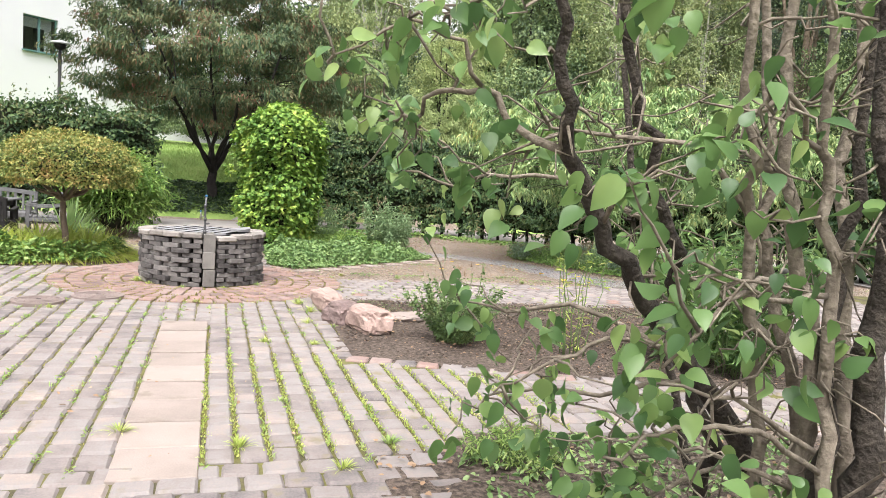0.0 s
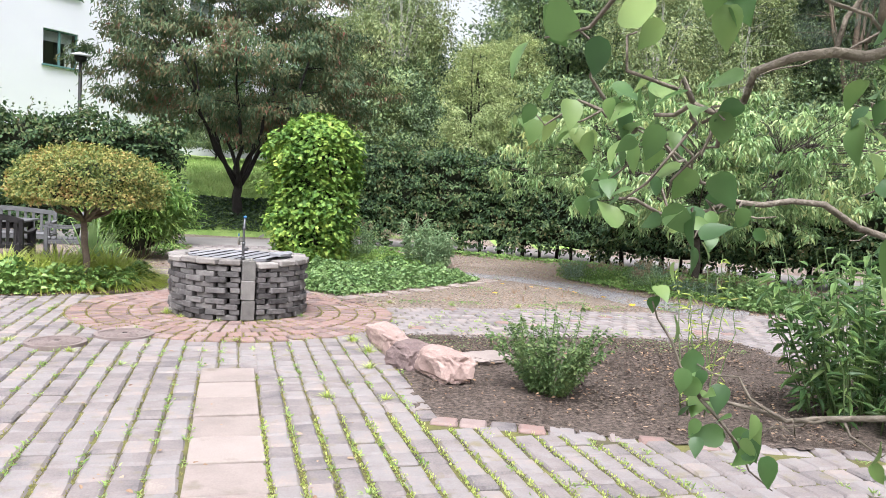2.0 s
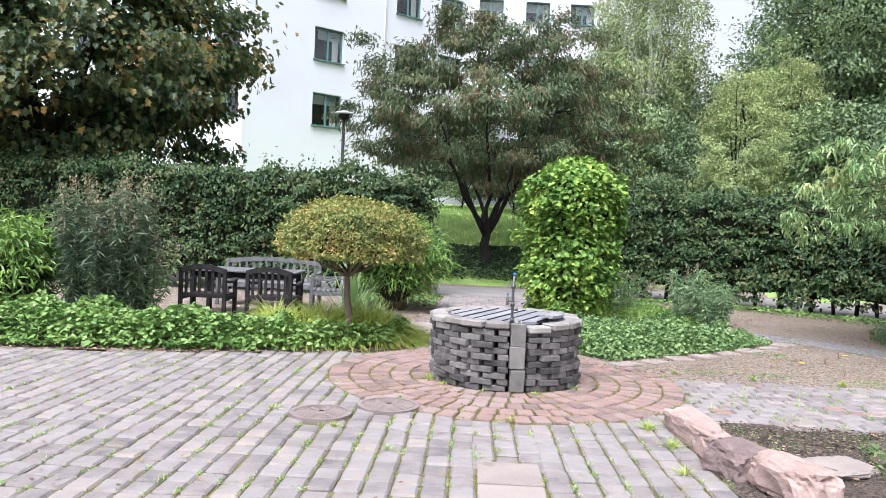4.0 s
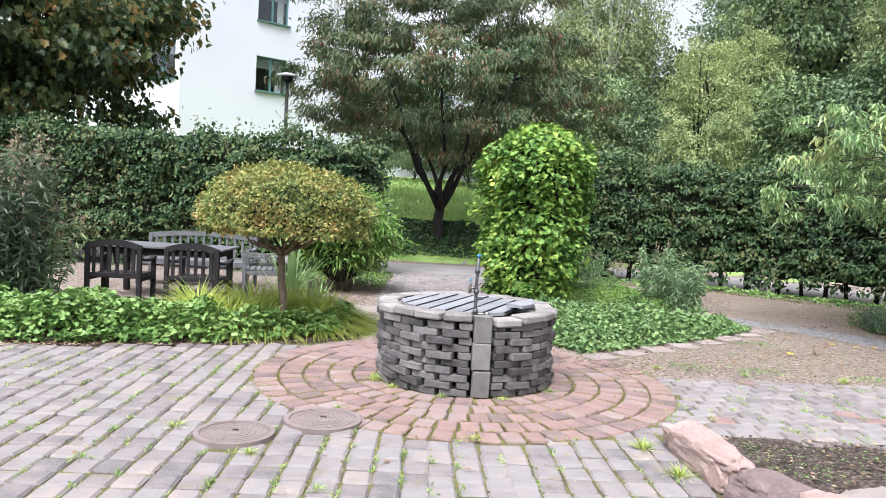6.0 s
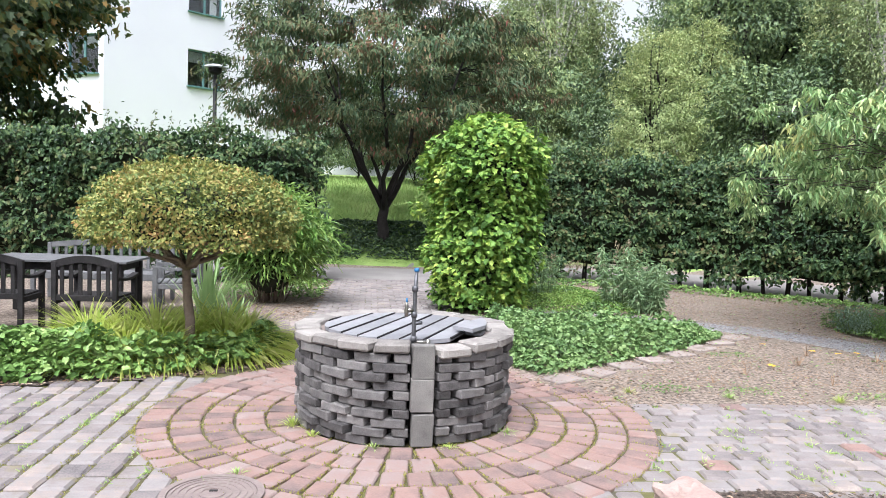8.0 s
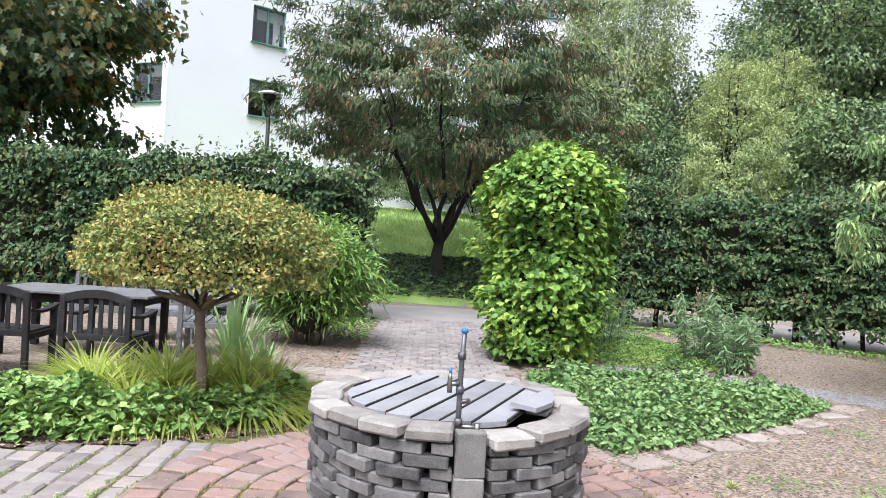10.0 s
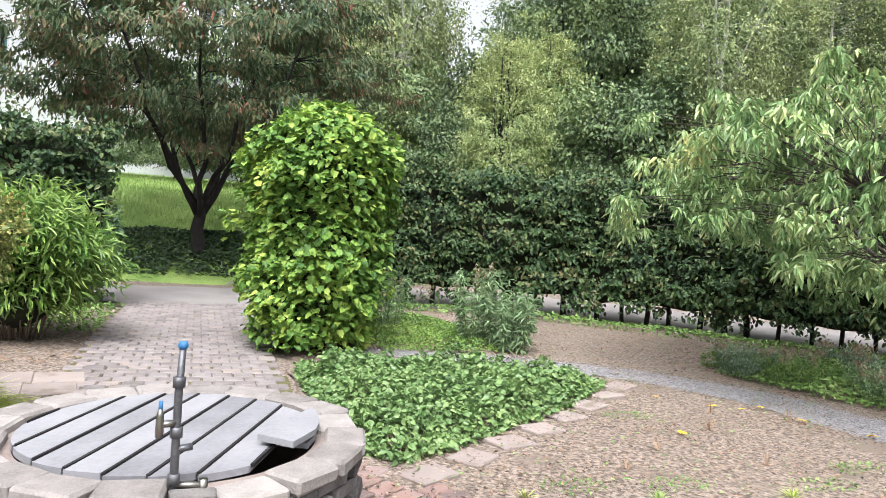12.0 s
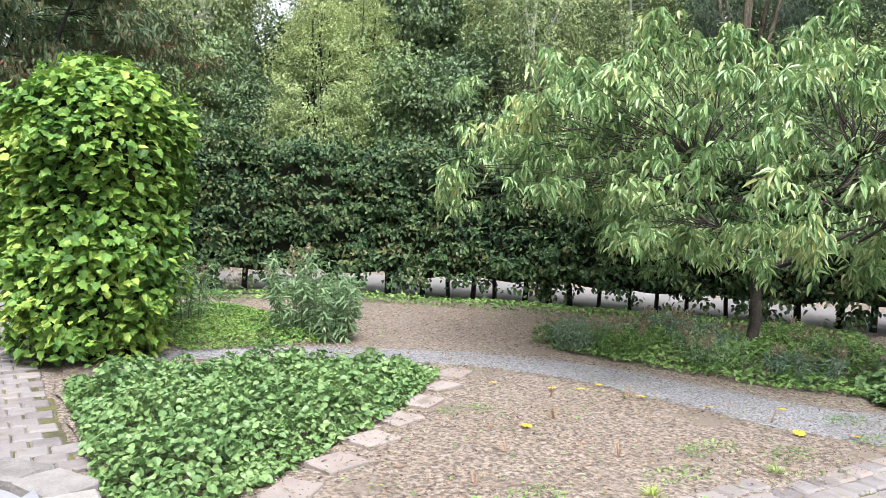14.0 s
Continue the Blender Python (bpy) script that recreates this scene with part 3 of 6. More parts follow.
def facade(house, a, b, low, high, cols, sills, width=1.5, height=1.5):
    """A white wall from a to b with real window openings; returns nothing, adds parts to house."""
    a, b = Vector((*a, 0)), Vector((*b, 0))
    run = (b - a).length
    m = Matrix.Translation(a) @ Matrix.Rotation(math.atan2(b.y - a.y, b.x - a.x), 4, "Z")
    xs = sorted({0.0, run, *[c - width / 2 for c in cols], *[c + width / 2 for c in cols]})
    zs = sorted({low, high, *sills, *[q + height for q in sills]})
    verts, faces, ids, T = [], [], {}, 0.3

    def corner(x, y, z):
        key = (round(x, 4), y, round(z, 4))
        if key not in ids:
            ids[key] = len(verts)
            verts.append(m @ Vector((x, y, z)))
        return ids[key]

    def solid(i, k):
        if not (0 <= i < len(xs) - 1 and 0 <= k < len(zs) - 1):
            return False
        mx, mz = (xs[i] + xs[i + 1]) / 2, (zs[k] + zs[k + 1]) / 2
        return not (any(abs(mx - c) < width / 2 for c in cols) and any(q < mz < q + height for q in sills))
    for i in range(len(xs) - 1):
        for k in range(len(zs) - 1):
            if not solid(i, k):
                continue
            x0, x1, z0, z1 = xs[i], xs[i + 1], zs[k], zs[k + 1]
            quads = [((x0, 0, z0), (x1, 0, z0), (x1, 0, z1), (x0, 0, z1)), ((x0, T, z1), (x1, T, z1), (x1, T, z0), (x0, T, z0))]
            if not solid(i - 1, k):
                quads.append(((x0, 0, z0), (x0, 0, z1), (x0, T, z1), (x0, T, z0)))
            if not solid(i + 1, k):
                quads.append(((x1, 0, z1), (x1, 0, z0), (x1, T, z0), (x1, T, z1)))
            if not solid(i, k - 1):
                quads.append(((x1, 0, z0), (x0, 0, z0), (x0, T, z0), (x1, T, z0)))
            if not solid(i, k + 1):
                quads.append(((x0, 0, z1), (x1, 0, z1), (x1, T, z1), (x0, T, z1)))
            faces += [tuple(corner(*p) for p in q) for q in quads]
    mesh_object("wall", verts, faces, M_WALL, house)
    for c in cols:
        for k, q in enumerate(sills):
            w = mesh_object("window", *box_lists([(c, 0.16, q + 0.03, width, 0.07, 0.06), (c, 0.16, q + height - 0.03, width, 0.07, 0.06), (c - width / 2 + 0.03, 0.16, q + height / 2, 0.06, 0.07, height), (c + width / 2 - 0.03, 0.16, q + height / 2, 0.06, 0.07, height), (c, 0.16, q + height / 2, 0.09, 0.07, height)], m), M_FRAME, house)
            mesh_object("sill", *box_lists([(c, -0.02, q - 0.02, width + 0.1, 0.2, 0.05)], m), M_FRAME, w)
            for sgn in (-1, 1):
                g = mesh_object("pane", *box_lists([(c + sgn * width / 4, 0.17, q + height / 2, width / 2 - 0.1, 0.012, height - 0.12)], m), M_GLASS, w)
                g.visible_shadow = False
            mesh_object("curtain", *box_lists([(c + (0.3 if (k + int(c)) % 2 else -0.1), 0.45, q + height - 0.24, width * 0.9, 0.03, 0.42), (c + width * 0.36, 0.45, q + height / 2, 0.3, 0.03, height)], m), M_CURTAIN, w)
            mesh_object("room", *box_lists([(c, 2.2, q + height / 2, width + 0.2, 0.05, height + 1.0), (c, 1.25, q - 0.5, width + 0.2, 1.9, 0.05), (c, 1.25, q + height + 0.4, width + 0.2, 1.9, 0.05), (c - width / 2 - 0.1, 1.25, q + height / 2, 0.05, 1.9, height + 1), (c + width / 2 + 0.1, 1.25, q + height / 2, 0.05, 1.9, height + 1)], m), M_ROOM, w)


def box_lists(boxes, m):
    verts, faces = [], []
    for x, y, z, sx, sy, sz in boxes:
        o = len(verts)
        verts += [m @ Vector((x + i * sx / 2, y + j * sy / 2, z + k * sz / 2)) for i in (-1, 1) for j in (-1, 1) for k in (-1, 1)]
        faces += [tuple(o + i for i in f) for f in ((0, 1, 3, 2), (4, 6, 7, 5), (0, 4, 5, 1), (2, 3, 7, 6), (0, 2, 6, 4), (1, 5, 7, 3))]
    return verts, faces


house = tagged(empty("apartment_building"), "white rendered apartment building with green framed windows", "apartment building")
P0, DIR = Vector((-7.33, 27.0)), Vector((0.766, 0.643))
ca, cb = P0 + DIR * -4.07, P0 + DIR * 8.35
facade(house, ca, cb, 0.0, 18.5, [4.07, 8.47, 11.2], [6.0, 9.0, 12.0, 15.0])
cl = ca + Vector((-0.92, 0.39)) * 16
facade(house, cl, ca, 0.0, 18.5, [2.0, 6.0, 10.5, 15.0], [6.0, 9.0, 12.0, 15.0])
cc = cb + Vector((7.4, 0.6))
facade(house, cb, cc, 0.0, 17.0, [1.1, 3.6, 6.0], [4.0, 6.9, 9.8, 12.7], 1.3, 1.1)
facade(house, cc, cc + Vector((0.4, 9.0)), 0.0, 17.0, [4.0], [4.0, 6.9, 9.8])
roofpoly = [cl, ca, cb, cc, cc + Vector((0.4, 9)), cl + Vector((6, 16))]
mesh_object("roof", [(p.x, p.y, z) for z in (18.5, 18.8) for p in roofpoly], [tuple(range(6)), tuple(range(11, 5, -1))] + [(k, (k + 1) % 6, 6 + (k + 1) % 6, 6 + k) for k in range(6)], M_DRAIN, house)
mesh_object("back_wall", [(p.x, p.y, z) for z in (0, 18.5) for p in (cc + Vector((0.4, 9)), cl + Vector((6, 16)), cl)], [(0, 1, 4, 3), (1, 2, 5, 4)], M_WALL, house)
dp = P0 + DIR * 2.94
dq = dp + Vector((0.643, -0.766)) * 0.08
tubes("downpipe", [([(dq.x, dq.y, 0), (dq.x, dq.y, 18.5)], [0.055, 0.055])], M_DRAIN, house)

# ---- hedges ----


def hedge(name, line, height, thick, n, rng, low=0.35, label="", trunk_step=0.6, fade=None):
    top = tagged(empty(name, *line[0], 0), label, "hedge")
    inv = Matrix.Translation((-line[0][0], -line[0][1], 0))
    d = unit(np.gradient(line, axis=0))
    nrm = np.stack([-d[:, 1], d[:, 0]], 1)
    seg = np.r_[0, np.cumsum(np.linalg.norm(np.diff(line, axis=0), axis=1))]
    run = seg[-1]

    def place(u):
        x, y = np.interp(u, seg, line[:, 0]), np.interp(u, seg, line[:, 1])
        return np.stack([x, y], -1), np.stack([np.interp(u, seg, nrm[:, 0]), np.interp(u, seg, nrm[:, 1])], -1)
    # a solid core, coloured dark as the shade inside the hedge
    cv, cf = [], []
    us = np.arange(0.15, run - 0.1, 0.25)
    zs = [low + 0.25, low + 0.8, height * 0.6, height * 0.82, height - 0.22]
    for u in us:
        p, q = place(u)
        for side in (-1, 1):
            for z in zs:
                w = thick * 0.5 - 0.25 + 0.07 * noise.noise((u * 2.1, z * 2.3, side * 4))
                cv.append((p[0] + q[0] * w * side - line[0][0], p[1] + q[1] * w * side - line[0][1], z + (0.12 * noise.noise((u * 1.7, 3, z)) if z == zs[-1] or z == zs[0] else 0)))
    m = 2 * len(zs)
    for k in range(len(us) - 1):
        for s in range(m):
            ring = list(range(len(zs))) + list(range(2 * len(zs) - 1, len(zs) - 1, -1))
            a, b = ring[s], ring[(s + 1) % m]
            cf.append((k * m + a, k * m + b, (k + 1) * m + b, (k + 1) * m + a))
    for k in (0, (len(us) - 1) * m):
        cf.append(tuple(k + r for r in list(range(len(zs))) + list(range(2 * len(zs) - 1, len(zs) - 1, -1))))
    mesh_object("core", cv, cf, M_CORE_SHADE, top, smooth=True)
    # leaves in sprays on the clipped faces and the loose top
    ms = n // 22
    pick = rng.integers(0, ms, n)
    su, sz_, so, ss, sf = rng.uniform(0, run, ms), rng.uniform(0, 1, ms) ** 0.9 * (height - low) + low, rng.normal(0, 0.07, ms), rng.uniform(size=ms), rng.uniform(0, 1, ms)
    u = np.clip(su[pick] + rng.normal(0, 0.11, n), 0, run)
    face = sf[pick]
    reach = np.abs(rng.normal(0, 0.09, n))
    z = np.clip(sz_[pick] + rng.normal(0, 0.028, n) - 0.45 * reach, low - 0.1, height)
    wave = np.array([noise.noise((a * 1.6, c * 1.8, 2)) for a, c in zip(u, z)])
    wav2 = np.array([noise.noise((a * 4.5, c * 5.0, 7)) for a, c in zip(u, z)])
    p, q = place(u)
    side = np.where(ss[pick] < 0.72, -1.0, 1.0) * (1 if fade is None else fade)
    top_on = face > 0.80
    depth = thick * 0.5 - 0.10 + 0.18 * wave + 0.08 * wav2 + so[pick] + reach
    across = np.where(top_on, rng.uniform(-1, 1, n) * thick * 0.5, side * depth)
    crown = height + 0.14 * wave + 0.26 * np.array([noise.noise((a * 0.8, 8, 2)) + 0.5 * noise.noise((a * 2.3, 5, 2)) for a in u]) + rng.exponential(0.06, n) - 0.08
    z = np.where(top_on, crown - 0.25 * (np.abs(across) / (thick * 0.5)) ** 3, z)
    # a ragged foot
    z = np.where((z < low + 0.35) & (np.sin(u * 5.3) + 0.6 * np.sin(u * 12.1) + rng.normal(0, 0.5, n) < -0.1), z + 0.3, z)
    at = np.column_stack([p + q * across[:, None], z]) - np.array([*line[0], 0])
    nor = np.where(top_on[:, None], np.array([0, 0, 1.0]), np.column_stack([q * np.sign(across)[:, None] * 0.8, 1.1 * np.ones(n)])) + rng.normal(0, 0.3, (n, 3))
    along = rng.normal(0, 0.7, (n, 3)) + np.array([0, 0, -0.55]) + np.column_stack([q * np.sign(across)[:, None] * 0.6, np.zeros(n)])
    tall = top_on & (rng.uniform(size=n) < 0.12)
    at[tall, 2] += rng.exponential(0.09, tall.sum())
    leaves("foliage", [(at, along, nor, rng.uniform(0.055, 0.11, n), OVAL, 0.2, 0.25)], L_HEDGE, top)
    # stray shoots above the clipped top
    shoots = []
    for uu in rng.uniform(0.4, run - 0.2, int(run * 2.2)):
        b, qq = place(uu)
        h = rng.exponential(0.2) + 0.15
        x, y = b - line[0] + qq * rng.uniform(-0.3, 0.3)
        shoots.append((wander((x, y, height - 0.15), (x + rng.normal(0, 0.12), y + rng.normal(0, 0.08), height + h), 4, 0.02, rng), np.linspace(0.006, 0.002, 5)))
    tubes("shoot", shoots, M_BARKLIGHT, top, 4)["kind"] = "stuff"
    sp = np.concatenate([s[0][1:] for s in shoots])
    sp = np.repeat(sp, 4, 0) + rng.normal(0, 0.03, (len(sp) * 4, 3))
    leaves("shoot_leaves", [(sp, directions(len(sp), rng, -0.2), directions(len(sp), rng, 1.0), rng.uniform(0.04, 0.08, len(sp)), OVAL)], L_HEDGE, top)
    uu = 0.3
    while uu < run - 0.1:
        b, qq = place(uu)
        x, y = b - line[0]
        r = rng.uniform(0.034, 0.06)
        tubes("trunk", [(wander((x, y, -0.05), (x + rng.normal(0, 0.06), y + rng.normal(0, 0.06), 1.2), 4, 0.02, rng), np.linspace(r, r * 0.7, 5))], M_BARK, top, 6)
        uu += trunk_step * rng.uniform(0.7, 1.3)
    return top


hedge("hornbeam_hedge", HEDGE_RIGHT, 2.58, 0.85, 80000, np.random.default_rng(3), 0.14, "clipped dark green hornbeam hedge on bare stems", 0.5)
hedge("hornbeam_hedge", HEDGE_LEFT, 2.62, 1.0, 58000, np.random.default_rng(4), 0.1, "tall clipped hornbeam hedge behind the garden furniture", 0.9, -1.0)

# ---- trees ----


def tree(name, x, y, height, crown, low, leaf_mat, bark, n_clump, n_leaf, size, shape, rng, label, trunk_r=0.14, fork=1.6, limbs=7, spread=0.55, droop=0.0, category="tree", hang=-0.5, flat=0.7, gather=1.0, lean=(0, 0), base=None, tier=0.55, rosette=0):
    """Tapered trunk, limbs, branches to every clump, and a crown of separate leaves."""
    top = tagged(empty(name, x, y, rise(x, y) if base is None else base), label, category)
    mid = (low + height) / 2
    runs = [(wander((0, 0, -0.1), (lean[0] * 0.3, lean[1] * 0.3, fork), 5, 0.02, rng), np.linspace(trunk_r * 1.25, trunk_r * 0.85, 6))]
    joints = []
    for k in range(limbs):
        w = 2 * math.pi * (k + rng.uniform(-0.3, 0.3)) / limbs
        reach = crown * spread * rng.uniform(0.5, 1.0)
        tip = np.array((lean[0] + reach * math.cos(w), lean[1] + reach * math.sin(w), rng.uniform(mid * 0.75 + 0.25 * low, height * 0.86)))
        path = wander((lean[0] * 0.3, lean[1] * 0.3, fork - 0.12 + rng.uniform(-0.25, 0.1)), tip, 8, 0.07 * crown / 4, rng, -0.3 if droop == 0 else 0.3)
        runs.append((path, np.linspace(trunk_r * 0.55, trunk_r * 0.12, 9)))
        joints += [(path[i], trunk_r * (0.55 - 0.05 * i)) for i in range(3, 9)]
    if fork < height * 0.5 and limbs < 6:
        path = wander((lean[0] * 0.3, lean[1] * 0.3, fork - 0.1), (lean[0], lean[1], height * 0.95), 8, 0.05, rng)
        runs.append((path, np.linspace(trunk_r * 0.8, 0.01, 9)))
        joints += [(path[i], trunk_r * (0.7 - 0.07 * i)) for i in range(2, 9)]
    centres = []
    for _ in range(n_clump):
        v = directions(1, rng)[0]
        r = rng.uniform(0.35, 1.0) ** 0.45
        wob = 1 + 0.38 * noise.noise((v[0] * 2.3 + x, v[1] * 2.3 + y, v[2] * 2.3))
        c = np.array((lean[0] + v[0] * crown * r * wob, lean[1] + v[1] * crown * r * wob, mid + v[2] * (height - low) / 2 * r * wob))
        if v[2] < 0:
            c[2] = mid + (c[2] - mid) * flat
        centres.append(c)
    jp = np.array([j[0] for j in joints])
    for c in centres:
        i = int(np.argmin(np.linalg.norm(jp - c, axis=1) + 0.8 * np.maximum(0, jp[:, 2] - c[2] - droop)))
        runs.append((wander(jp[i], c, 4, 0.05 * crown / 4, rng, 0.08), np.linspace(max(0.007, joints[i][1] * 0.28), 0.004, 5)))
    tubes("trunk", runs[:1], bark, top, 10)
    for run in runs[1:len(runs) - n_clump]:
        tubes("limb", [run], bark, top, 6)
    tagged(tubes("twig", runs[len(runs) - n_clump:], bark, top, 5), kind="stuff")
    per = n_leaf // n_clump
    ra = crown * 0.24 * gather
    cen = np.repeat(np.array(centres), per, 0)
    k = len(cen)
    off = rng.normal(0, 1, (k, 3)) * np.array([ra, ra, ra * tier])
    if droop:
        off[:, 2] = -rng.exponential(droop, k)
        off[:, :2] *= 0.45
    at = cen + off
    at = rng.permutation(at[at[:, 2] > 0.15])
    k = len(at)
    out = unit(at - np.array((lean[0], lean[1], mid)))
    along = out * 0.6 + rng.normal(0, 0.55, (k, 3)) + np.array([0, 0, hang])
    nor = np.array([0, 0, 1.0]) + out * 0.5 + rng.normal(0, 0.45, (k, 3))
    curl = 0.25
    if rosette:
        # leaves arch out and down round the end of each shoot
        tips = np.repeat(at[:len(at) // rosette], rosette, 0)
        k = len(tips)
        w = rng.uniform(0, 6.28, k)
        along = np.stack([np.cos(w), np.sin(w), hang + rng.normal(0, 0.45, k)], 1)
        at = tips + unit(along) * 0.02 - np.array([0, 0, 1]) * rng.exponential(0.035, k)[:, None]
        nor = np.array([0, 0, 1.0]) + rng.normal(0, 0.25, (k, 3))
        curl = 0.5
    leaves("crown", [(at, along, nor, size * rng.uniform(0.55, 1.2, k), shape, 0.2, curl)], leaf_mat, top)
    return top


tree("cherry_tree", 0.02, 14.06, 7.0, 4.2, 1.75, L_CHERRY, M_BARK, 260, 66000, 0.15, WLANCE, np.random.default_rng(11), "spreading cherry tree with dark leaves turning red", 0.135, 1.2, 8, 0.75, hang=-0.7, flat=0.8, base=0.40, gather=0.23, tier=0.36)
tree("maple_tree", -11.9, 12.2, 10.5, 4.8, 0.7, L_OAK, M_BARK, 230, 60000, 0.2, MAPLE, np.random.default_rng(12), "large maple with leaves turning yellow and orange", 0.34, 3.0, 8, 0.8, base=0.0, gather=0.42, tier=0.4, hang=-0.7)
tree("peach_tree", 8.03, 3.58, 3.6, 3.35, 0.85, L_WILLOW, M_PEACH, 620, 46000, 0.112, WLANCE, np.random.default_rng(13), "low spreading tree with long narrow drooping leaves", 0.06, 1.2, 9, 0.75, hang=-0.55, flat=0.85, gather=0.10, rosette=9, lean=(-0.1, -0.1), base=0.0, tier=0.6)

# the wood behind the hedge
wood = [
    tree("birch_tree", 6.7, 24.0, 12.5, 2.3, 2.5, L_BIRCH, M_BIRCH, 240, 30000, 0.13, RHOMB, np.random.default_rng(21), "tall birch with a white trunk and hanging twigs", 0.14, 4.0, 5, 0.6, droop=0.7, gather=0.6),
    tree("alder_tree", 7.9, 16.4, 6.4, 1.2, 0.4, L_YOUNG, M_BARK, 300, 34000, 0.08, RHOMB, np.random.default_rng(22), "young pale green alder at the edge of the wood", 0.12, 1.5, 5, 0.6, gather=0.55),
    tree("ash_tree", 17.0, 25.0, 15.5, 4.6, 2.0, L_ASH, M_BARK, 340, 27000, 0.22, RHOMB, np.random.default_rng(23), "tall dark green broadleaf tree in the wood", 0.25, 3.0, 5, 0.6, gather=0.45),
    tree("pine_tree", 23.5, 22.0, 17.0, 3.6, 6.0, L_PINE, M_BARKLIGHT, 120, 26000, 0.24, BLADE, np.random.default_rng(24), "tall dark pine with a bare brown trunk", 0.22, 6.5, 5, 0.7, gather=0.4),
]


# hazel wears the darker ash leaf, colouring in the shade between pale crowns
wood.append(tree("hazel_bush", 14.0, 19.0, 4.8, 2.7, 0.0, L_ASH, M_BARK, 130, 15000, 0.16, RHOMB, np.random.default_rng(25), "dense green hazel bush at the edge of the wood", 0.07, 0.5, 6, 0.8, gather=0.5, category="bush"))


def again(k, x, y, turn, size):
    return copy_thing(wood[k], pose(x, y, rise(x, y), 0, 0, turn) @ Matrix.Scale(size, 4))


for k, x, y, turn, size in (
        (2, 5.4, 26.5, 40, 0.45), (0, 6.6, 28.0, 80, 0.95), (2, 13.4, 22.0, 200, 0.75), (0, 14.6, 16.0, 150, 0.85), (2, 20.0, 20.5, 100, 0.85), (1, 10.6, 19.6, 60, 1.0),
        (0, 17.6, 15.0, 20, 0.8), (2, 24.5, 15.5, 190, 0.9), (3, 20.0, 12.5, 260, 0.8), (2, 18.5, 8.5, 10, 0.45), (3, 26.5, 12.0, 30, 0.9), (2, 25.5, 7.5, 300, 0.85), (3, 20.5, 7.0, 120, 0.75),
        (2, 19.5, 3.0, 320, 0.5), (2, 24.5, 0.5, 70, 0.9), (0, 21.0, -3.5, 220, 0.9), (2, 21.0, 30.0, 15, 1.0), (2, 18.0, 33.0, 130, 0.9), (2, 28.5, 26.0, 250, 1.1), (3, 30.0, 18.0, 210, 1.0), (2, 32.0, 11.0, 90, 1.1),
        (2, 31.0, 3.0, 170, 1.1), (2, 8.5, 33.5, 310, 0.6), (2, 22.0, 16.5, 75, 0.7), (1, 3.0, 23.0, 170, 0.6), (2, -17.5, 14.5, 60, 0.7), (2, -21.0, 8.0, 160, 0.75), (2, -16.0, 12.8, 230, 0.5), (1, 5.6, 20.5, 140, 0.75), (2, 27.0, 4.5, 200, 0.6)):
    again(k, x, y, turn, size)
for k in range(13):
    t = k / 12
    again(4, 4.0 + 20.5 * t, 21.5 - 19.5 * t * t + 1.2 * math.sin(k * 2.1), k * 71, 0.85 + 0.25 * math.sin(k * 1.7))
for bx, by, bs in ((-2.5, 22.5, 0.42), (-0.8, 22.5, 0.5), (1.2, 21.5, 0.55), (3.0, 20.5, 0.6)):
    again(4, bx, by, bx * 40, bs)
for k in range(9):
    t = k / 8
    again(4, 2.5 + 27 * t, 31.0 - 25 * t * t, k * 97 + 20, 1.5)

# ---- street lamp ----
lamp = tagged(empty("street_lamp", -4.12, 13.8, rise(-4.12, 13.8) - 0.02), "black post lamp with a flat grey cap", "street lamp")
LH = 4.7 - rise(-4.12, 13.8)
tubes("pole", [([(0, 0, 0), (0, 0, 0.9), (0, 0, 0.92), (0, 0, LH - 0.25)], [0.07, 0.07, 0.05, 0.045])], M_BLACK, lamp, 10)
tubes("lantern", [([(0, 0, LH - 0.25), (0, 0, LH - 0.2), (0, 0, LH - 0.09)], [0.06, 0.14, 0.16])], M_BLACK, lamp, 14)
tubes("cap", [([(0, 0, LH - 0.09), (0, 0, LH - 0.05), (0, 0, LH)], [0.26, 0.26, 0.1])], M_LAMPTOP, lamp, 16)

# ---- plants of the garden ----


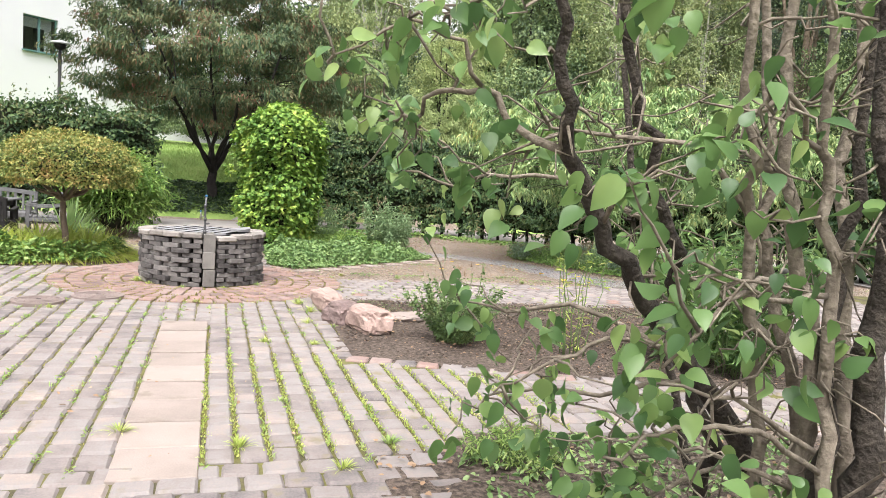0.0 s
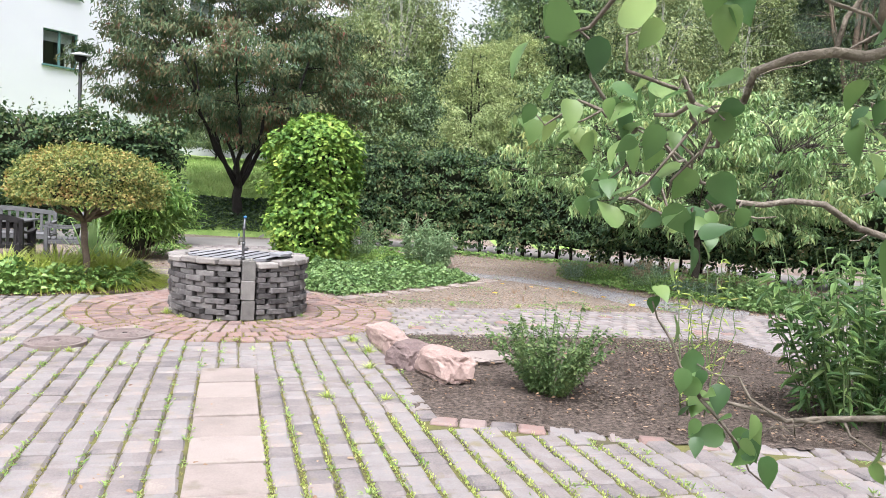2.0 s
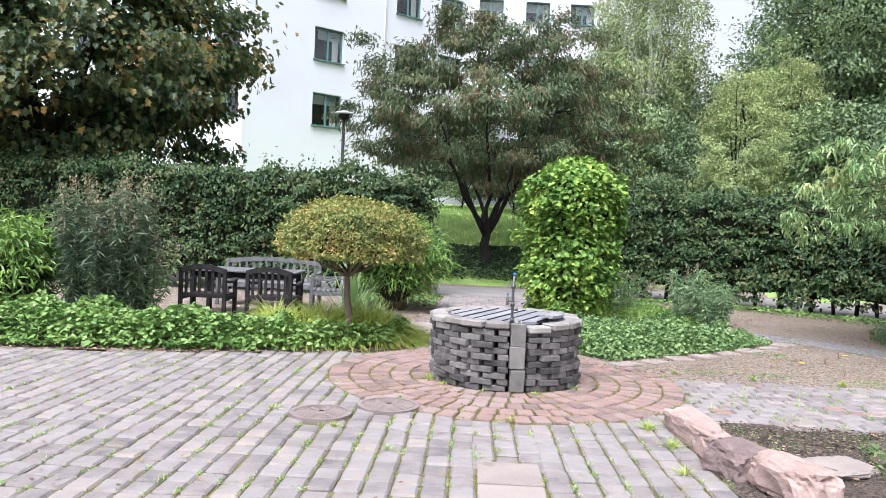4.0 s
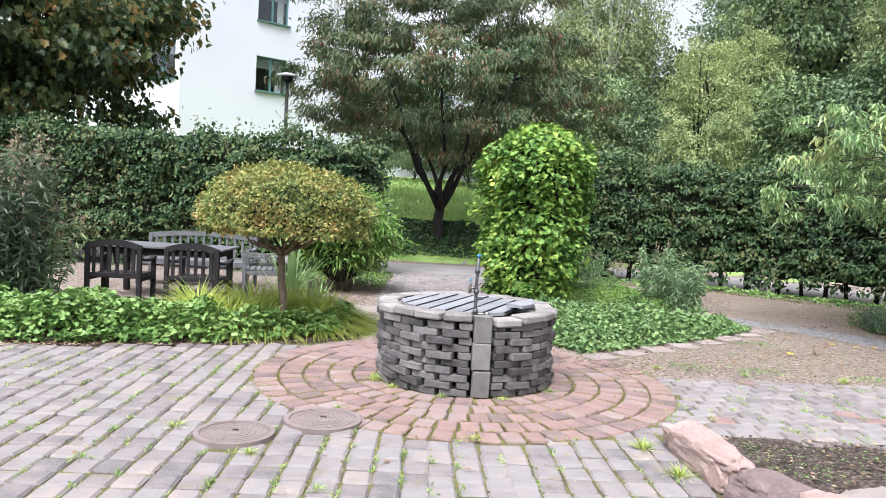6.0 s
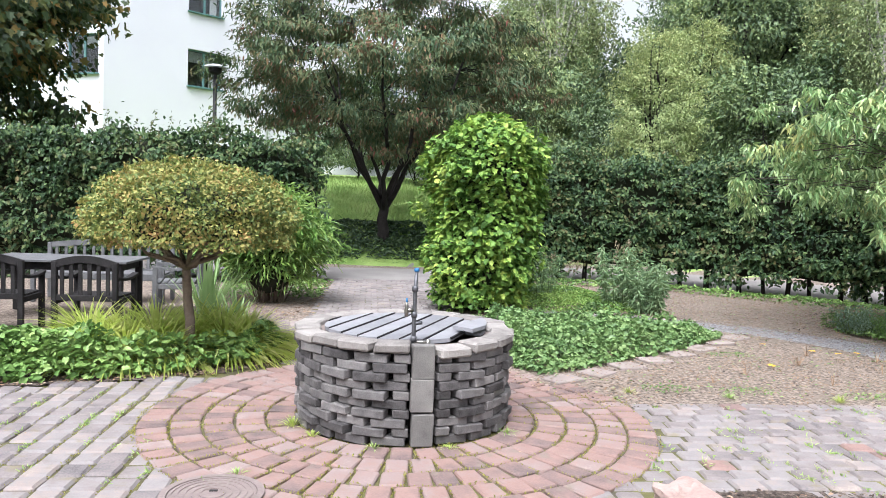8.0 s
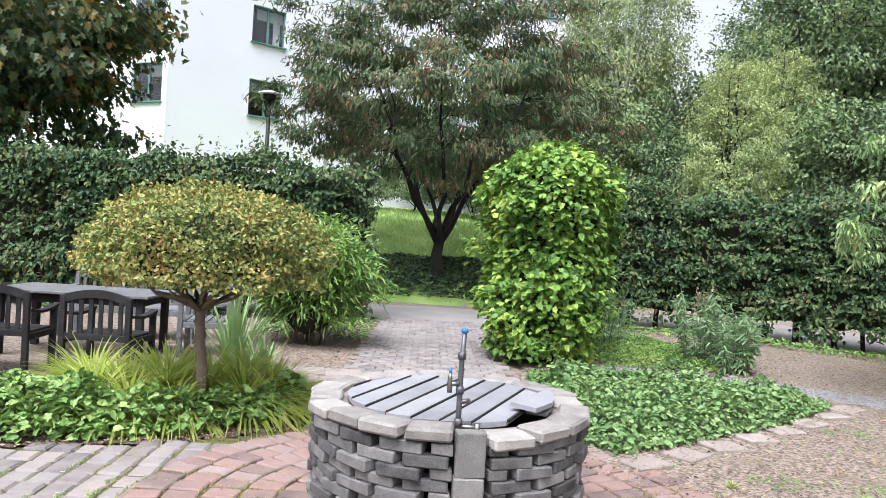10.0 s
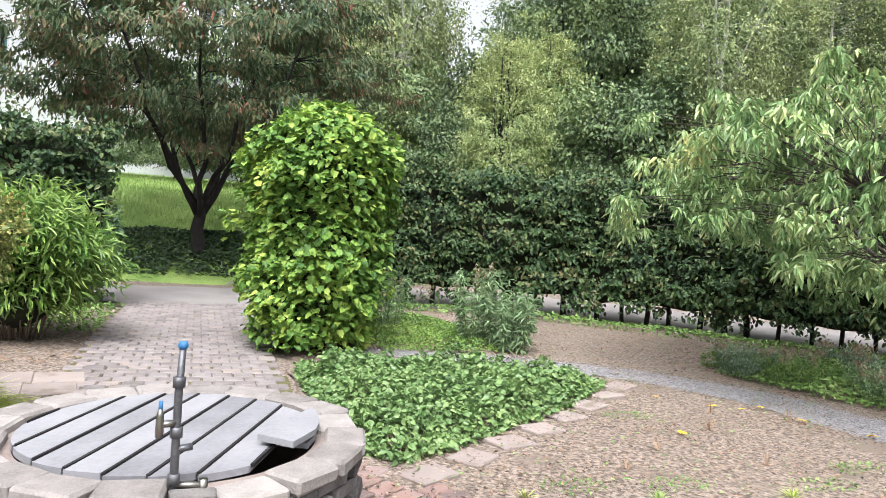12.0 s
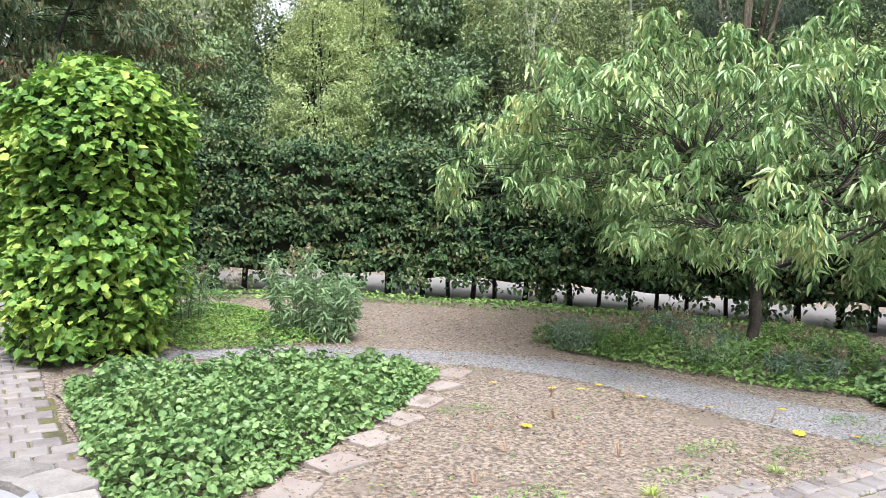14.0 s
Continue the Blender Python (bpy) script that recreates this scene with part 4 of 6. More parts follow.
def blob_plant(name, x, y, z, rx, ry, rz, n, size, shape, mat, rng, label, category, shell=0.75, stem=None, hang=-0.2, rough=0.15, spread=0.5, base_cut=-1.0, core=True, lump=2.6):
    """A dense bush: leaves through the outer shell of a lumpy form over a core coloured as inner shade."""
    top = tagged(empty(name, x, y, 0), label, category)
    v = directions(n, rng)
    keep = v[:, 2] > base_cut
    v = v[keep]
    k = len(v)
    wob = 1 + rough * np.array([noise.noise((a * lump + x, b * lump + y, c * lump)) + 0.5 * noise.noise((a * lump * 3, b * lump * 3, c * lump * 3 + y)) for a, b, c in v])
    r = (shell + (1 - shell) * rng.uniform(0, 1, k) ** 0.5) * wob
    at = np.stack([v[:, 0] * rx * r, v[:, 1] * ry * r, z + v[:, 2] * rz * r], 1)
    at[:, 2] = np.maximum(at[:, 2], 0.04 + 0.1 * rng.uniform(size=k))
    nor = v + np.array([0, 0, 0.5]) + rng.normal(0, spread, (k, 3))
    along = v * 0.5 + rng.normal(0, 0.6, (k, 3)) + np.array([0, 0, hang])
    leaves("foliage", [(at, along, nor, size * rng.uniform(0.6, 1.25, k), shape, 0.2, 0.2)], mat, top)
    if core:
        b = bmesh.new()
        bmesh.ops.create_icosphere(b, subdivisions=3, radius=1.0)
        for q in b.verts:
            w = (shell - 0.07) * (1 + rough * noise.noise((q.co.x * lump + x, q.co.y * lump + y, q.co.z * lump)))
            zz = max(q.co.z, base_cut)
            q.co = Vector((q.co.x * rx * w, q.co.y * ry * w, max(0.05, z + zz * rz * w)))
        part("core", b, M_CORE_SHADE, top)
    if stem:
        tubes("trunk", stem, M_BARKLIGHT, top, 8)
    return top


rb = np.random.default_rng(31)
bush_stems = [(wander((0, 0, -0.05), (-0.05, 0.0, 0.92), 5, 0.015, rb), np.linspace(0.05, 0.036, 6))]
for w in np.arange(0, 6.28, 0.42):
    bush_stems.append((wander((-0.05, 0, 0.84), (-0.05 + 0.62 * math.cos(w) * rb.uniform(0.6, 1.2), 0.6 * math.sin(w) * rb.uniform(0.6, 1.2), rb.uniform(1.0, 1.35)), 5, 0.03, rb), np.linspace(0.024, 0.006, 6)))
blob_plant("standard_bush", -1.88, 2.39, 1.27, 0.91, 0.88, 0.54, 36000, 0.036, OVAL, L_BUSH, rb, "round clipped standard bush with golden green leaves on one stem", "topiary bush", 0.74, bush_stems, -0.1, 0.17, 0.75, -0.42, lump=4.2)

def column(name, x, y, r, h, n, rng, label):
    """A climber over a round-topped post frame."""
    top = tagged(empty(name, x, y, 0), label, "climbing plant")
    m = n // 15
    cz, cw, co = rng.uniform(0.05, 1, m) * h, rng.uniform(0, 2 * math.pi, m), rng.normal(0, 0.095, m)
    pick = rng.integers(0, m, n)
    z = np.clip(cz[pick] + rng.normal(0, 0.085, n), 0.03, h)
    w = cw[pick] + rng.normal(0, 0.13, n)
    wav = np.array([noise.noise((math.cos(a) * 1.7, math.sin(a) * 1.7, c * 1.3)) for a, c in zip(w, z)])
    shoulder = h - r * 0.95
    prof = np.where(z > shoulder, np.sqrt(np.maximum(0, 1 - ((z - shoulder) / (h - shoulder)) ** 2)), np.where(z < 0.9, 0.83 + 0.17 * z / 0.9, 1.0))
    rad = r * prof * (0.95 + 0.2 * wav) + co[pick] - np.abs(rng.normal(0, 0.03, n))
    at = np.stack([np.cos(w) * rad, np.sin(w) * rad, z + 0.10 * wav], 1)
    out = np.stack([np.cos(w) * prof * 0.75, np.sin(w) * prof * 0.75, 1.15 - prof + 1.0], 1)
    along = np.stack([np.cos(w) * 0.75, np.sin(w) * 0.75, np.full(n, -0.25)], 1) + rng.normal(0, 0.6, (n, 3))
    leaves("foliage", [(at, along, out + rng.normal(0, 0.36, (n, 3)), rng.uniform(0.05, 0.10, n), HOP, 0.12, 0.3)], L_VINE, top)
    # solid dark column, put in as the shade behind the leaves
    tubes("core", [([(0, 0, 0), (0, 0, 0.5), (0, 0, shoulder), (0, 0, h - 0.45), (0, 0, h - 0.3)], [r * 0.5, r * 0.72, r * 0.82, r * 0.68, r * 0.42])], M_CORE_SHADE, top, 20)
    for k in range(9):
        a = rng.uniform(3.3, 6.1)
        tubes("stem", [(wander((0.6 * r * math.cos(a), 0.6 * r * math.sin(a), 0), (0.86 * r * math.cos(a + 0.3), 0.86 * r * math.sin(a + 0.3), 1.4), 6, 0.04, rng), np.linspace(0.016, 0.007, 7))], M_BARKLIGHT, top, 5)
    return top


column("hop_column", 1.38, 6.2, 0.75, 2.82, 18000, np.random.default_rng(32), "tall column smothered in bright green hop leaves")


def bamboo(name, x, y, r, h, n, rng, label, low=0.0):
    top = tagged(empty(name, x, y, 0), label, "bamboo clump")
    canes, sprays = [], []
    for k in range(46):
        a, q = rng.uniform(0, 6.28), rng.uniform(0.3, 1.0)
        tip = np.array((r * q * math.cos(a), r * q * math.sin(a), h * (1.02 - 0.55 * q * q)))
        path = wander((0.25 * r * math.cos(a) * q, 0.25 * r * math.sin(a) * q, 0), tip, 6, 0.02, rng, 0.22)
        canes.append((path, np.linspace(0.008, 0.003, 7)))
        sprays.append(path[2:])
    tagged(tubes("cane", canes, M_BARKLIGHT, top, 4), kind="stuff")
    c = np.concatenate(sprays)
    at = c[rng.integers(0, len(c), n)] + rng.normal(0, 0.12, (n, 3)) * np.array([r / 0.7, r / 0.7, 0.8])
    at = at[at[:, 2] > 0.06 + low]
    out = unit(at * np.array([1, 1, 0.3]) + np.array([0, 0, 0.1]))
    leaves("foliage", [(at, out * 0.9 + rng.normal(0, 0.5, at.shape) + np.array([0, 0, -0.55]), np.array([0, 0, 1]) + out * 0.4 + rng.normal(0, 0.4, at.shape), rng.uniform(0.09, 0.16, len(at)), LANCE, 0.15, 0.3)], L_BAMBOO, top)
    # dark lump that stands for the shade low in the clump
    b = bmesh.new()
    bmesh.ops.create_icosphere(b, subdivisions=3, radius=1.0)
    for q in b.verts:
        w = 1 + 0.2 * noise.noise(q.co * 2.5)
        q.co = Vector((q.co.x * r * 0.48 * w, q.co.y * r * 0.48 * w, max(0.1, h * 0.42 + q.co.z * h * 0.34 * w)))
    part("core", b, M_CORE_SHADE, top)
    return top


bamboo("bamboo_clump", -1.72, 6.4, 0.86, 1.6, 13000, np.random.default_rng(41), "arching clump of bright green dwarf bamboo", 0.02)
bamboo("bamboo_clump", -6.5, 2.6, 0.95, 1.35, 8000, np.random.default_rng(42), "low spreading bamboo at the end of the bed")


def tuft(name, x, y, n, length, spread, mat, rng, label, category, width=1.0, r=0.1, droop=0.9, kind="", split=False):
    """Arching blades from one crown, each bent along its length."""
    verts, faces = [], []
    for k in range(n):
        a, q = rng.uniform(0, 6.28), rng.uniform(0.1, 1.0)
        L = length * rng.uniform(0.6, 1.1)
        ox, oy = r * math.cos(a) * q, r * math.sin(a) * q
        o = len(verts)
        w = 0.006 * width * rng.uniform(0.7, 1.3)
        sx, sy = -math.sin(a) * w, math.cos(a) * w
        for i in range(5):
            t = i / 4
            d = spread * q * L * t + droop * 0.25 * L * t * t
            z = L * t * (1 - 0.5 * spread * q) - droop * 0.45 * L * q * t * t * t
            px, py = ox + math.cos(a) * d, oy + math.sin(a) * d
            f = (1 - t) ** 0.6 if i < 4 else 0.02
            verts += [(px + sx * f, py + sy * f, z), (px - sx * f, py - sy * f, z)]
        faces += [(o + 2 * i, o + 2 * i + 1, o + 2 * i + 3, o + 2 * i + 2) for i in range(4)]
    if split:
        top = empty(name, x, y, 0)
        for k in range(n):
            mesh_object("leaf", verts[10 * k:10 * k + 10], faces[:4], mat, top)
        return tagged(top, label, category, kind=kind)
    top = mesh_object(name, verts, faces, mat)
    top.location = (x, y, 0)
    return tagged(top, label, category, kind=kind)


tr = np.random.default_rng(51)
tuft("yucca", -2.2, 4.5, 60, 0.9, 0.55, L_YUCCA, tr, "spiky grey green yucca rosette", "yucca", 5.0, 0.08, 0.25, split=True)
tuft("yucca", -1.75, 3.9, 30, 0.55, 0.55, L_YUCCA, tr, "smaller spiky yucca rosette beside the path", "yucca", 4.0, 0.06, 0.25, split=True)
for gx, gy, gl in ((-2.75, 2.4, 0.46), (-2.45, 2.25, 0.46), (-2.3, 2.65, 0.5), (-1.6, 2.5, 0.42), (-1.45, 2.8, 0.42), (-1.75, 3.0, 0.46), (-2.0, 2.85, 0.46), (-2.95, 2.7, 0.48), (-2.1, 2.3, 0.42)):
    tuft("ornamental_grass", gx, gy + 0.14, 680, gl * 1.22, 1.15, L_LIME, tr, "arching tuft of lime green ornamental grass", "ornamental grass", 2.3, 0.22, 2.0)


def cover(name, poly, n, height, size, shape, mat, rng, label, category, soft=0.35, stems=True, kind="stuff", levels=0.5, rough=0.35, freq=1.8, tilt=0.45):
    """Low planting: leaves over a hummocky height inside a closed line."""
    xs, ys = np.array([p[0] for p in poly]), np.array([p[1] for p in poly])
    pts = []
    while len(pts) < n:
        x, y = rng.uniform(xs.min(), xs.max()), rng.uniform(ys.min(), ys.max())
        if inside(poly, x, y):
            pts.append((x, y))
    pts = np.array(pts)
    edge = np.full(n, 9.0)
    loop = np.array(poly + [poly[0]])
    for a, b in zip(loop[:-1], loop[1:]):
        ab = b - a
        t = np.clip(((pts - a) @ ab) / max(ab @ ab, 1e-9), 0, 1)
        edge = np.minimum(edge, np.linalg.norm(pts - (a + t[:, None] * ab), axis=1))
    hum = np.array([noise.noise((x * freq, y * freq, 4)) + 0.5 * noise.noise((x * freq * 2.7, y * freq * 2.7, 8)) for x, y in pts])
    h = height * (1 + rough * hum) * np.clip(edge / soft, 0.15, 1) ** 0.7
    z = h * (1 - levels * rng.uniform(0, 1, n) ** 2) + np.array([rise(x, y) for x, y in pts])
    at = np.column_stack([pts, np.maximum(z, 0.015)])
    nor = np.array([0, 0, 1.0]) + rng.normal(0, tilt, (n, 3))
    along = np.column_stack([rng.normal(0, 1, (n, 2)), rng.normal(-0.1, 0.3, n)])
    return tagged(leaves(name, [(at, along, nor, size * rng.uniform(0.6, 1.3, n), shape, 0.2, 0.3)], mat), label, category, kind=kind)


cr = np.random.default_rng(61)
cover("cranesbill_bed", [(-9.0, 0.95), (-5.5, 1.02), (-3.7, 1.25), (-2.94, 1.45), (-1.96, 1.75), (-1.25, 2.3), (-1.05, 2.9), (-1.4, 3.2), (-1.65, 2.45), (-2.3, 2.1), (-3.2, 2.5), (-6.0, 2.4), (-9.0, 2.4)], 20000, 0.37, 0.06, HOP, L_GERAN, cr, "bright green mounds of cranesbill along the paving edge", "ground cover", 0.3, levels=0.85, rough=0.45, freq=2.2, tilt=0.5)
cover("strawberry_bed", [(0.95, 2.45), (1.3, 2.0), (1.75, 2.25), (2.35, 2.68), (2.9, 3.05), (3.5, 3.55), (4.1, 4.15), (3.8, 4.4), (3.2, 4.75), (2.5, 4.95), (1.7, 5.0), (1.0, 4.9)], 17000, 0.19, 0.044, ROUND, L_IVY, cr, "dense green carpet of barren strawberry leaves", "ground cover", 0.3, rough=1.15, freq=3.6, levels=0.95, tilt=0.62)
cover("weed_patch", [(2.2, 5.95), (3.6, 5.9), (3.9, 6.3), (4.1, 7.2), (3.6, 8.6), (2.4, 9.2), (1.9, 7.5)], 17000, 0.15, 0.034, OVAL, L_BAMBOO, cr, "fresh green weedy ground cover behind the path", "ground cover", 0.4)
# front edge widened over the verge, its dark leaves painting the tree's shade there
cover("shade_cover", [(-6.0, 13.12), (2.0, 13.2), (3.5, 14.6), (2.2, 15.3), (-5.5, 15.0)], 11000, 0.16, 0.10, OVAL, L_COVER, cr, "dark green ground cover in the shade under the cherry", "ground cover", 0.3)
cover("path_weeds", [(-2.6, 7.0), (-1.05, 6.9), (-0.95, 9.6), (-1.6, 9.3), (-2.8, 8.9)], 2200, 0.07, 0.05, OVAL, L_GERAN, cr, "low green weeds beside the paved path", "ground cover", 0.3)
cover("hedge_foot_weeds", band(smooth_line([(2.6, 10.2), (5.0, 9.8), (7.1, 8.1), (9.0, 6.0), (10.6, 3.6)]), 0.4), 3800, 0.10, 0.06, OVAL, L_GERAN, cr, "sparse weeds and ivy along the foot of the hedge", "ground cover", 0.2)
cover("herb_border", [(5.95, 4.75), (6.2, 3.6), (6.75, 2.4), (7.5, 1.3), (9.2, 1.6), (9.6, 3.2), (8.3, 4.8), (7.0, 5.4)], 15000, 0.22, 0.05, OVAL, L_GERAN, cr, "grey green herbs and lavender under the small tree", "herb border", 0.9, rough=0.9)
cover("ladys_mantle", [(6.9, 1.55), (7.3, 0.9), (8.2, 0.9), (8.4, 1.8), (7.6, 2.2)], 1900, 0.32, 0.085, SCALLOP, L_IVY, cr, "broad leaved green perennials at the border's end", "perennial plant", 0.35)
# darker cranesbill colour instead of lawn blades, for the cherry's shade on the grass
cover("verge_grass", [(-8, 12.9), (1.6, 13.0), (2.6, 13.5), (-8, 13.45)], 5000, 0.05, 0.09, BLADE, L_GERAN, cr, "short green grass beside the footpath", "grass", 0.1)


def blades(name, xs, ys, n, length, mat, rng, label, ok=lambda x, y: True):
    x, y = rng.uniform(*xs, n), rng.uniform(*ys, n)
    keep = np.array([ok(a, b) for a, b in zip(x, y)])
    x, y = x[keep], y[keep]
    k = len(x)
    at = np.column_stack([x, y, [rise(a, b) - 0.02 for a, b in zip(x, y)]])
    up = np.column_stack([rng.normal(0, 0.35, (k, 2)), np.ones(k)])
    return tagged(leaves(name, [(at, up, rng.normal(0, 1, (k, 3)), length * rng.uniform(0.5, 1.3, k), BLADE, 0.0, 0.3)], mat), label, "grass", kind="stuff")


gr = np.random.default_rng(71)
blades("lawn_grass", (-4.5, 6), (15.0, 23), 34000, 0.12, L_LAWN, gr, "uneven green meadow grass on the bank")


def leafy_stalks(name, x, y, n, h, r, leaf_len, mat, tipmat, rng, label, category, per=26, lean=0.25, plume=0.0, shape=LANCE):
    """A clump of upright stalks with narrow leaves all along, some ending in plumes."""
    top = tagged(empty(name, x, y, 0), label, category)
    runs, at, along, plum = [], [], [], []
    for k in range(n):
        a, q = rng.uniform(0, 6.28), rng.uniform(0, 1) ** 0.6
        bx, by = r * q * math.cos(a), r * q * math.sin(a)
        hh = h * rng.uniform(0.7, 1.08)
        path = wander((bx, by, 0), (bx + lean * h * q * math.cos(a), by + lean * h * q * math.sin(a), hh), 6, 0.015, rng)
        runs.append((path, np.linspace(0.006, 0.002, 7)))
        ts = rng.uniform(0.08, 0.98, per)
        p = np.stack([np.interp(ts, np.linspace(0, 1, 7), path[:, i]) for i in range(3)], 1)
        w = rng.uniform(0, 6.28, per)
        at.append(p)
        along.append(np.stack([np.cos(w), np.sin(w), rng.uniform(-0.5, 0.6, per)], 1))
        if plume and rng.uniform() < plume:
            ps = rng.uniform(0.8, 1.05, 40)
            pp = path[-1] + (path[-1] - path[-2]) * ((ps[:, None] - 0.95) * 5) + rng.normal(0, 0.022, (40, 3)) * (1.35 - ps[:, None]) * 3
            plum.append(pp)
    tagged(tubes("stalk", runs, M_STALK, top, 4), kind="stuff")
    at, along = np.concatenate(at), np.concatenate(along)
    leaves("foliage", [(at, along, np.array([0, 0, 1]) + rng.normal(0, 0.35, at.shape), leaf_len * rng.uniform(0.5, 1.2, len(at)), shape, 0.2, 0.45)], mat, top)
    if plum:
        p = np.concatenate(plum)
        leaves("plume", [(p, rng.normal(0, 0.5, p.shape) + np.array([0, 0, 0.7]), rng.normal(0, 1, p.shape), rng.uniform(0.02, 0.05, len(p)), RHOMB, 0.1, 0.1)], tipmat, top)["kind"] = "stuff"
    return top


sr = np.random.default_rng(81)
leafy_stalks("goldenrod", 3.85, 6.05, 44, 0.74, 0.22, 0.12, L_TALL, L_YELLOW, sr, "clump of goldenrod with narrow grey green leaves", "perennial plant", 34, 0.25, 0.02)
leafy_stalks("goldenrod", 3.5, 6.35, 26, 0.95, 0.2, 0.12, L_TALL, L_PLUME, sr, "taller goldenrod stalks gone to seed", "perennial plant", 30, 0.2, 0.4)
leafy_stalks("goldenrod", 2.55, 7.3, 26, 0.75, 0.35, 0.10, L_TALL, L_PLUME, sr, "loose stalks of wild perennials by the column", "perennial plant", 26, 0.3, 0.2)
leafy_stalks("tall_aster", -5.2, 2.75, 135, 1.74, 0.42, 0.13, L_ASTER, L_PLUME, sr, "tall clump of asters with faded brown flower heads", "perennial plant", 60, 0.16, 0.4)
leafy_stalks("goldenrod", -4.85, 3.1, 26, 1.1, 0.2, 0.12, L_TALL, L_PLUME, sr, "leaning goldenrod with yellowing plumes by the chairs", "perennial plant", 34, 0.35, 0.8)
leafy_stalks("lavender", 6.2, 4.6, 70, 0.36, 0.25, 0.06, L_SAGE, L_PLUME, sr, "grey lavender tuft at the path edge", "lavender", 22, 0.4)
for hx, hy, hh, hm in ((6.5, 4.1, 0.45, L_GERAN), (7.0, 4.6, 0.4, L_TALL), (6.9, 3.3, 0.5, L_TALL), (7.5, 3.9, 0.55, L_SAGE), (7.3, 2.5, 0.4, L_SAGE), (8.0, 2.6, 0.5, L_TALL), (8.6, 3.4, 0.5, L_GERAN), (7.7, 4.6, 0.5, L_SAGE), (8.0, 1.8, 0.45, L_TALL), (6.3, 4.9, 0.35, L_GERAN)):
    leafy_stalks("border_perennial", hx, hy, 42, hh * 0.72, 0.3, 0.07, hm, L_PLUME, sr, "loose clump of border perennials under the small tree", "perennial plant", 26, 0.35, 0.15)
leafy_stalks("rose_shrub", 2.2, -2.95, 60, 0.5, 0.14, 0.036, L_ROSE, L_PLUME, sr, "small leafy green rose shrub in the mulch bed", "shrub", 70, 0.85, shape=OVAL)
leafy_stalks("rose_shrub", 2.2, -2.85, 9, 0.74, 0.16, 0.036, L_ROSE, L_PLUME, sr, "upright shoots of the small rose shrub", "shrub", 34, 0.2, shape=OVAL)
leafy_stalks("reed_stalks", 3.05, -3.5, 9, 1.05, 0.14, 0.07, L_GRASS, L_PLUME, sr, "thin yellowing stalks at the end of the bed", "perennial plant", 16, 0.15)
leafy_stalks("broad_leaved_shrub", 4.3, -3.85, 90, 1.15, 0.45, 0.12, L_LILAC, L_PLUME, sr, "dark green shrub with long drooping leaves at the bed end", "shrub", 34, 0.35, shape=WLANCE)
leafy_stalks("weed_clump", 1.66, -5.66, 90, 0.13, 0.24, 0.04, L_LAWN, L_PLUME, sr, "low grassy weed clump at the paving edge", "weed", 16, 0.5)
for bx, by in ((-5.75, 1.9), (-5.5, 2.15), (-5.95, 2.2)):
    cover("bergenia", [(bx + 0.32 * math.cos(a), by + 0.28 * math.sin(a)) for a in np.arange(0, 6.2, 0.7)], 46, 0.42, 0.26, OVAL, L_SAGE, sr, "large leaved grey green bergenia at the bed edge", "perennial plant", 0.3, kind="thing")

# ---- the lilac beside the start of the walk ----
lilac = tagged(empty("lilac_shrub", 1.85, -7.1, 0), "old lilac shrub with crooked stems and heart shaped leaves", "shrub")
lr = np.random.default_rng(91)
LO = np.array((1.85, -7.1, 0))
lilac_lines = []


def stem(points, r0, r1, steps=5, sway=0.026, mat=M_LILAC):
    """A crooked lilac stem through a few places."""
    pts = np.array(points, float) - LO
    path = np.concatenate([wander(a, b, steps, sway if r0 > 0.02 else 0.011, lr)[:-1] for a, b in zip(pts[:-1], pts[1:])] + [pts[-1:]])
    tubes("stem", [(path, np.linspace(r0, r1, len(path)))], mat, lilac, 8)
    lilac_lines.append((path, r0))


stem([(2.25, -6.85, -0.05), (1.98, -6.92, 0.5), (1.72, -6.93, 0.8), (1.44, -7.0, 1.07), (1.24, -7.06, 1.3), (1.06, -7.15, 1.5), (0.98, -7.25, 1.68), (0.92, -7.3, 1.95), (0.9, -7.35, 2.5)], 0.046, 0.009, 4, 0.016, M_LILACDARK)
stem([(2.1, -6.6, -0.05), (1.85, -6.75, 0.8), (1.62, -6.86, 1.28), (1.42, -6.9, 1.75), (1.3, -6.9, 2.4)], 0.03, 0.014, mat=M_LILACDARK)
stem([(1.9, -7.1, -0.05), (1.8, -7.15, 0.75), (1.61, -7.27, 1.35), (1.46, -7.37, 1.72), (1.4, -7.4, 2.3)], 0.025, 0.011)
stem([(2.05, -7.25, -0.05), (1.9, -7.25, 0.6), (1.86, -7.27, 1.1), (1.72, -7.25, 1.5), (1.72, -7.2, 2.4)], 0.034, 0.015)
stem([(2.05, -7.1, -0.05), (2.0, -7.12, 0.7), (1.83, -7.1, 1.2), (1.85, -7.05, 1.6), (1.75, -6.95, 2.5)], 0.026, 0.014)
stem([(1.98, -7.38, -0.05), (1.84, -7.4, 0.62), (1.78, -7.42, 1.2), (1.66, -7.45, 1.55), (1.62, -7.45, 2.3)], 0.026, 0.012)
stem([(2.2, -7.2, -0.05), (2.12, -7.15, 1.0), (2.2, -7.0, 2.4)], 0.034, 0.018)
stem([(2.4, -6.2, -0.05), (2.1, -6.1, 0.9), (1.95, -6.0, 1.7), (1.9, -5.9, 2.3)], 0.022, 0.012, mat=M_LILACDARK)
stem([(2.02, -7.42, -0.05), (1.97, -7.42, 0.35), (1.99, -7.4, 0.75), (1.98, -7.42, 1.3), (1.9, -7.42, 1.6), (1.85, -7.4, 2.4)], 0.06, 0.026, mat=M_LILACDARK)
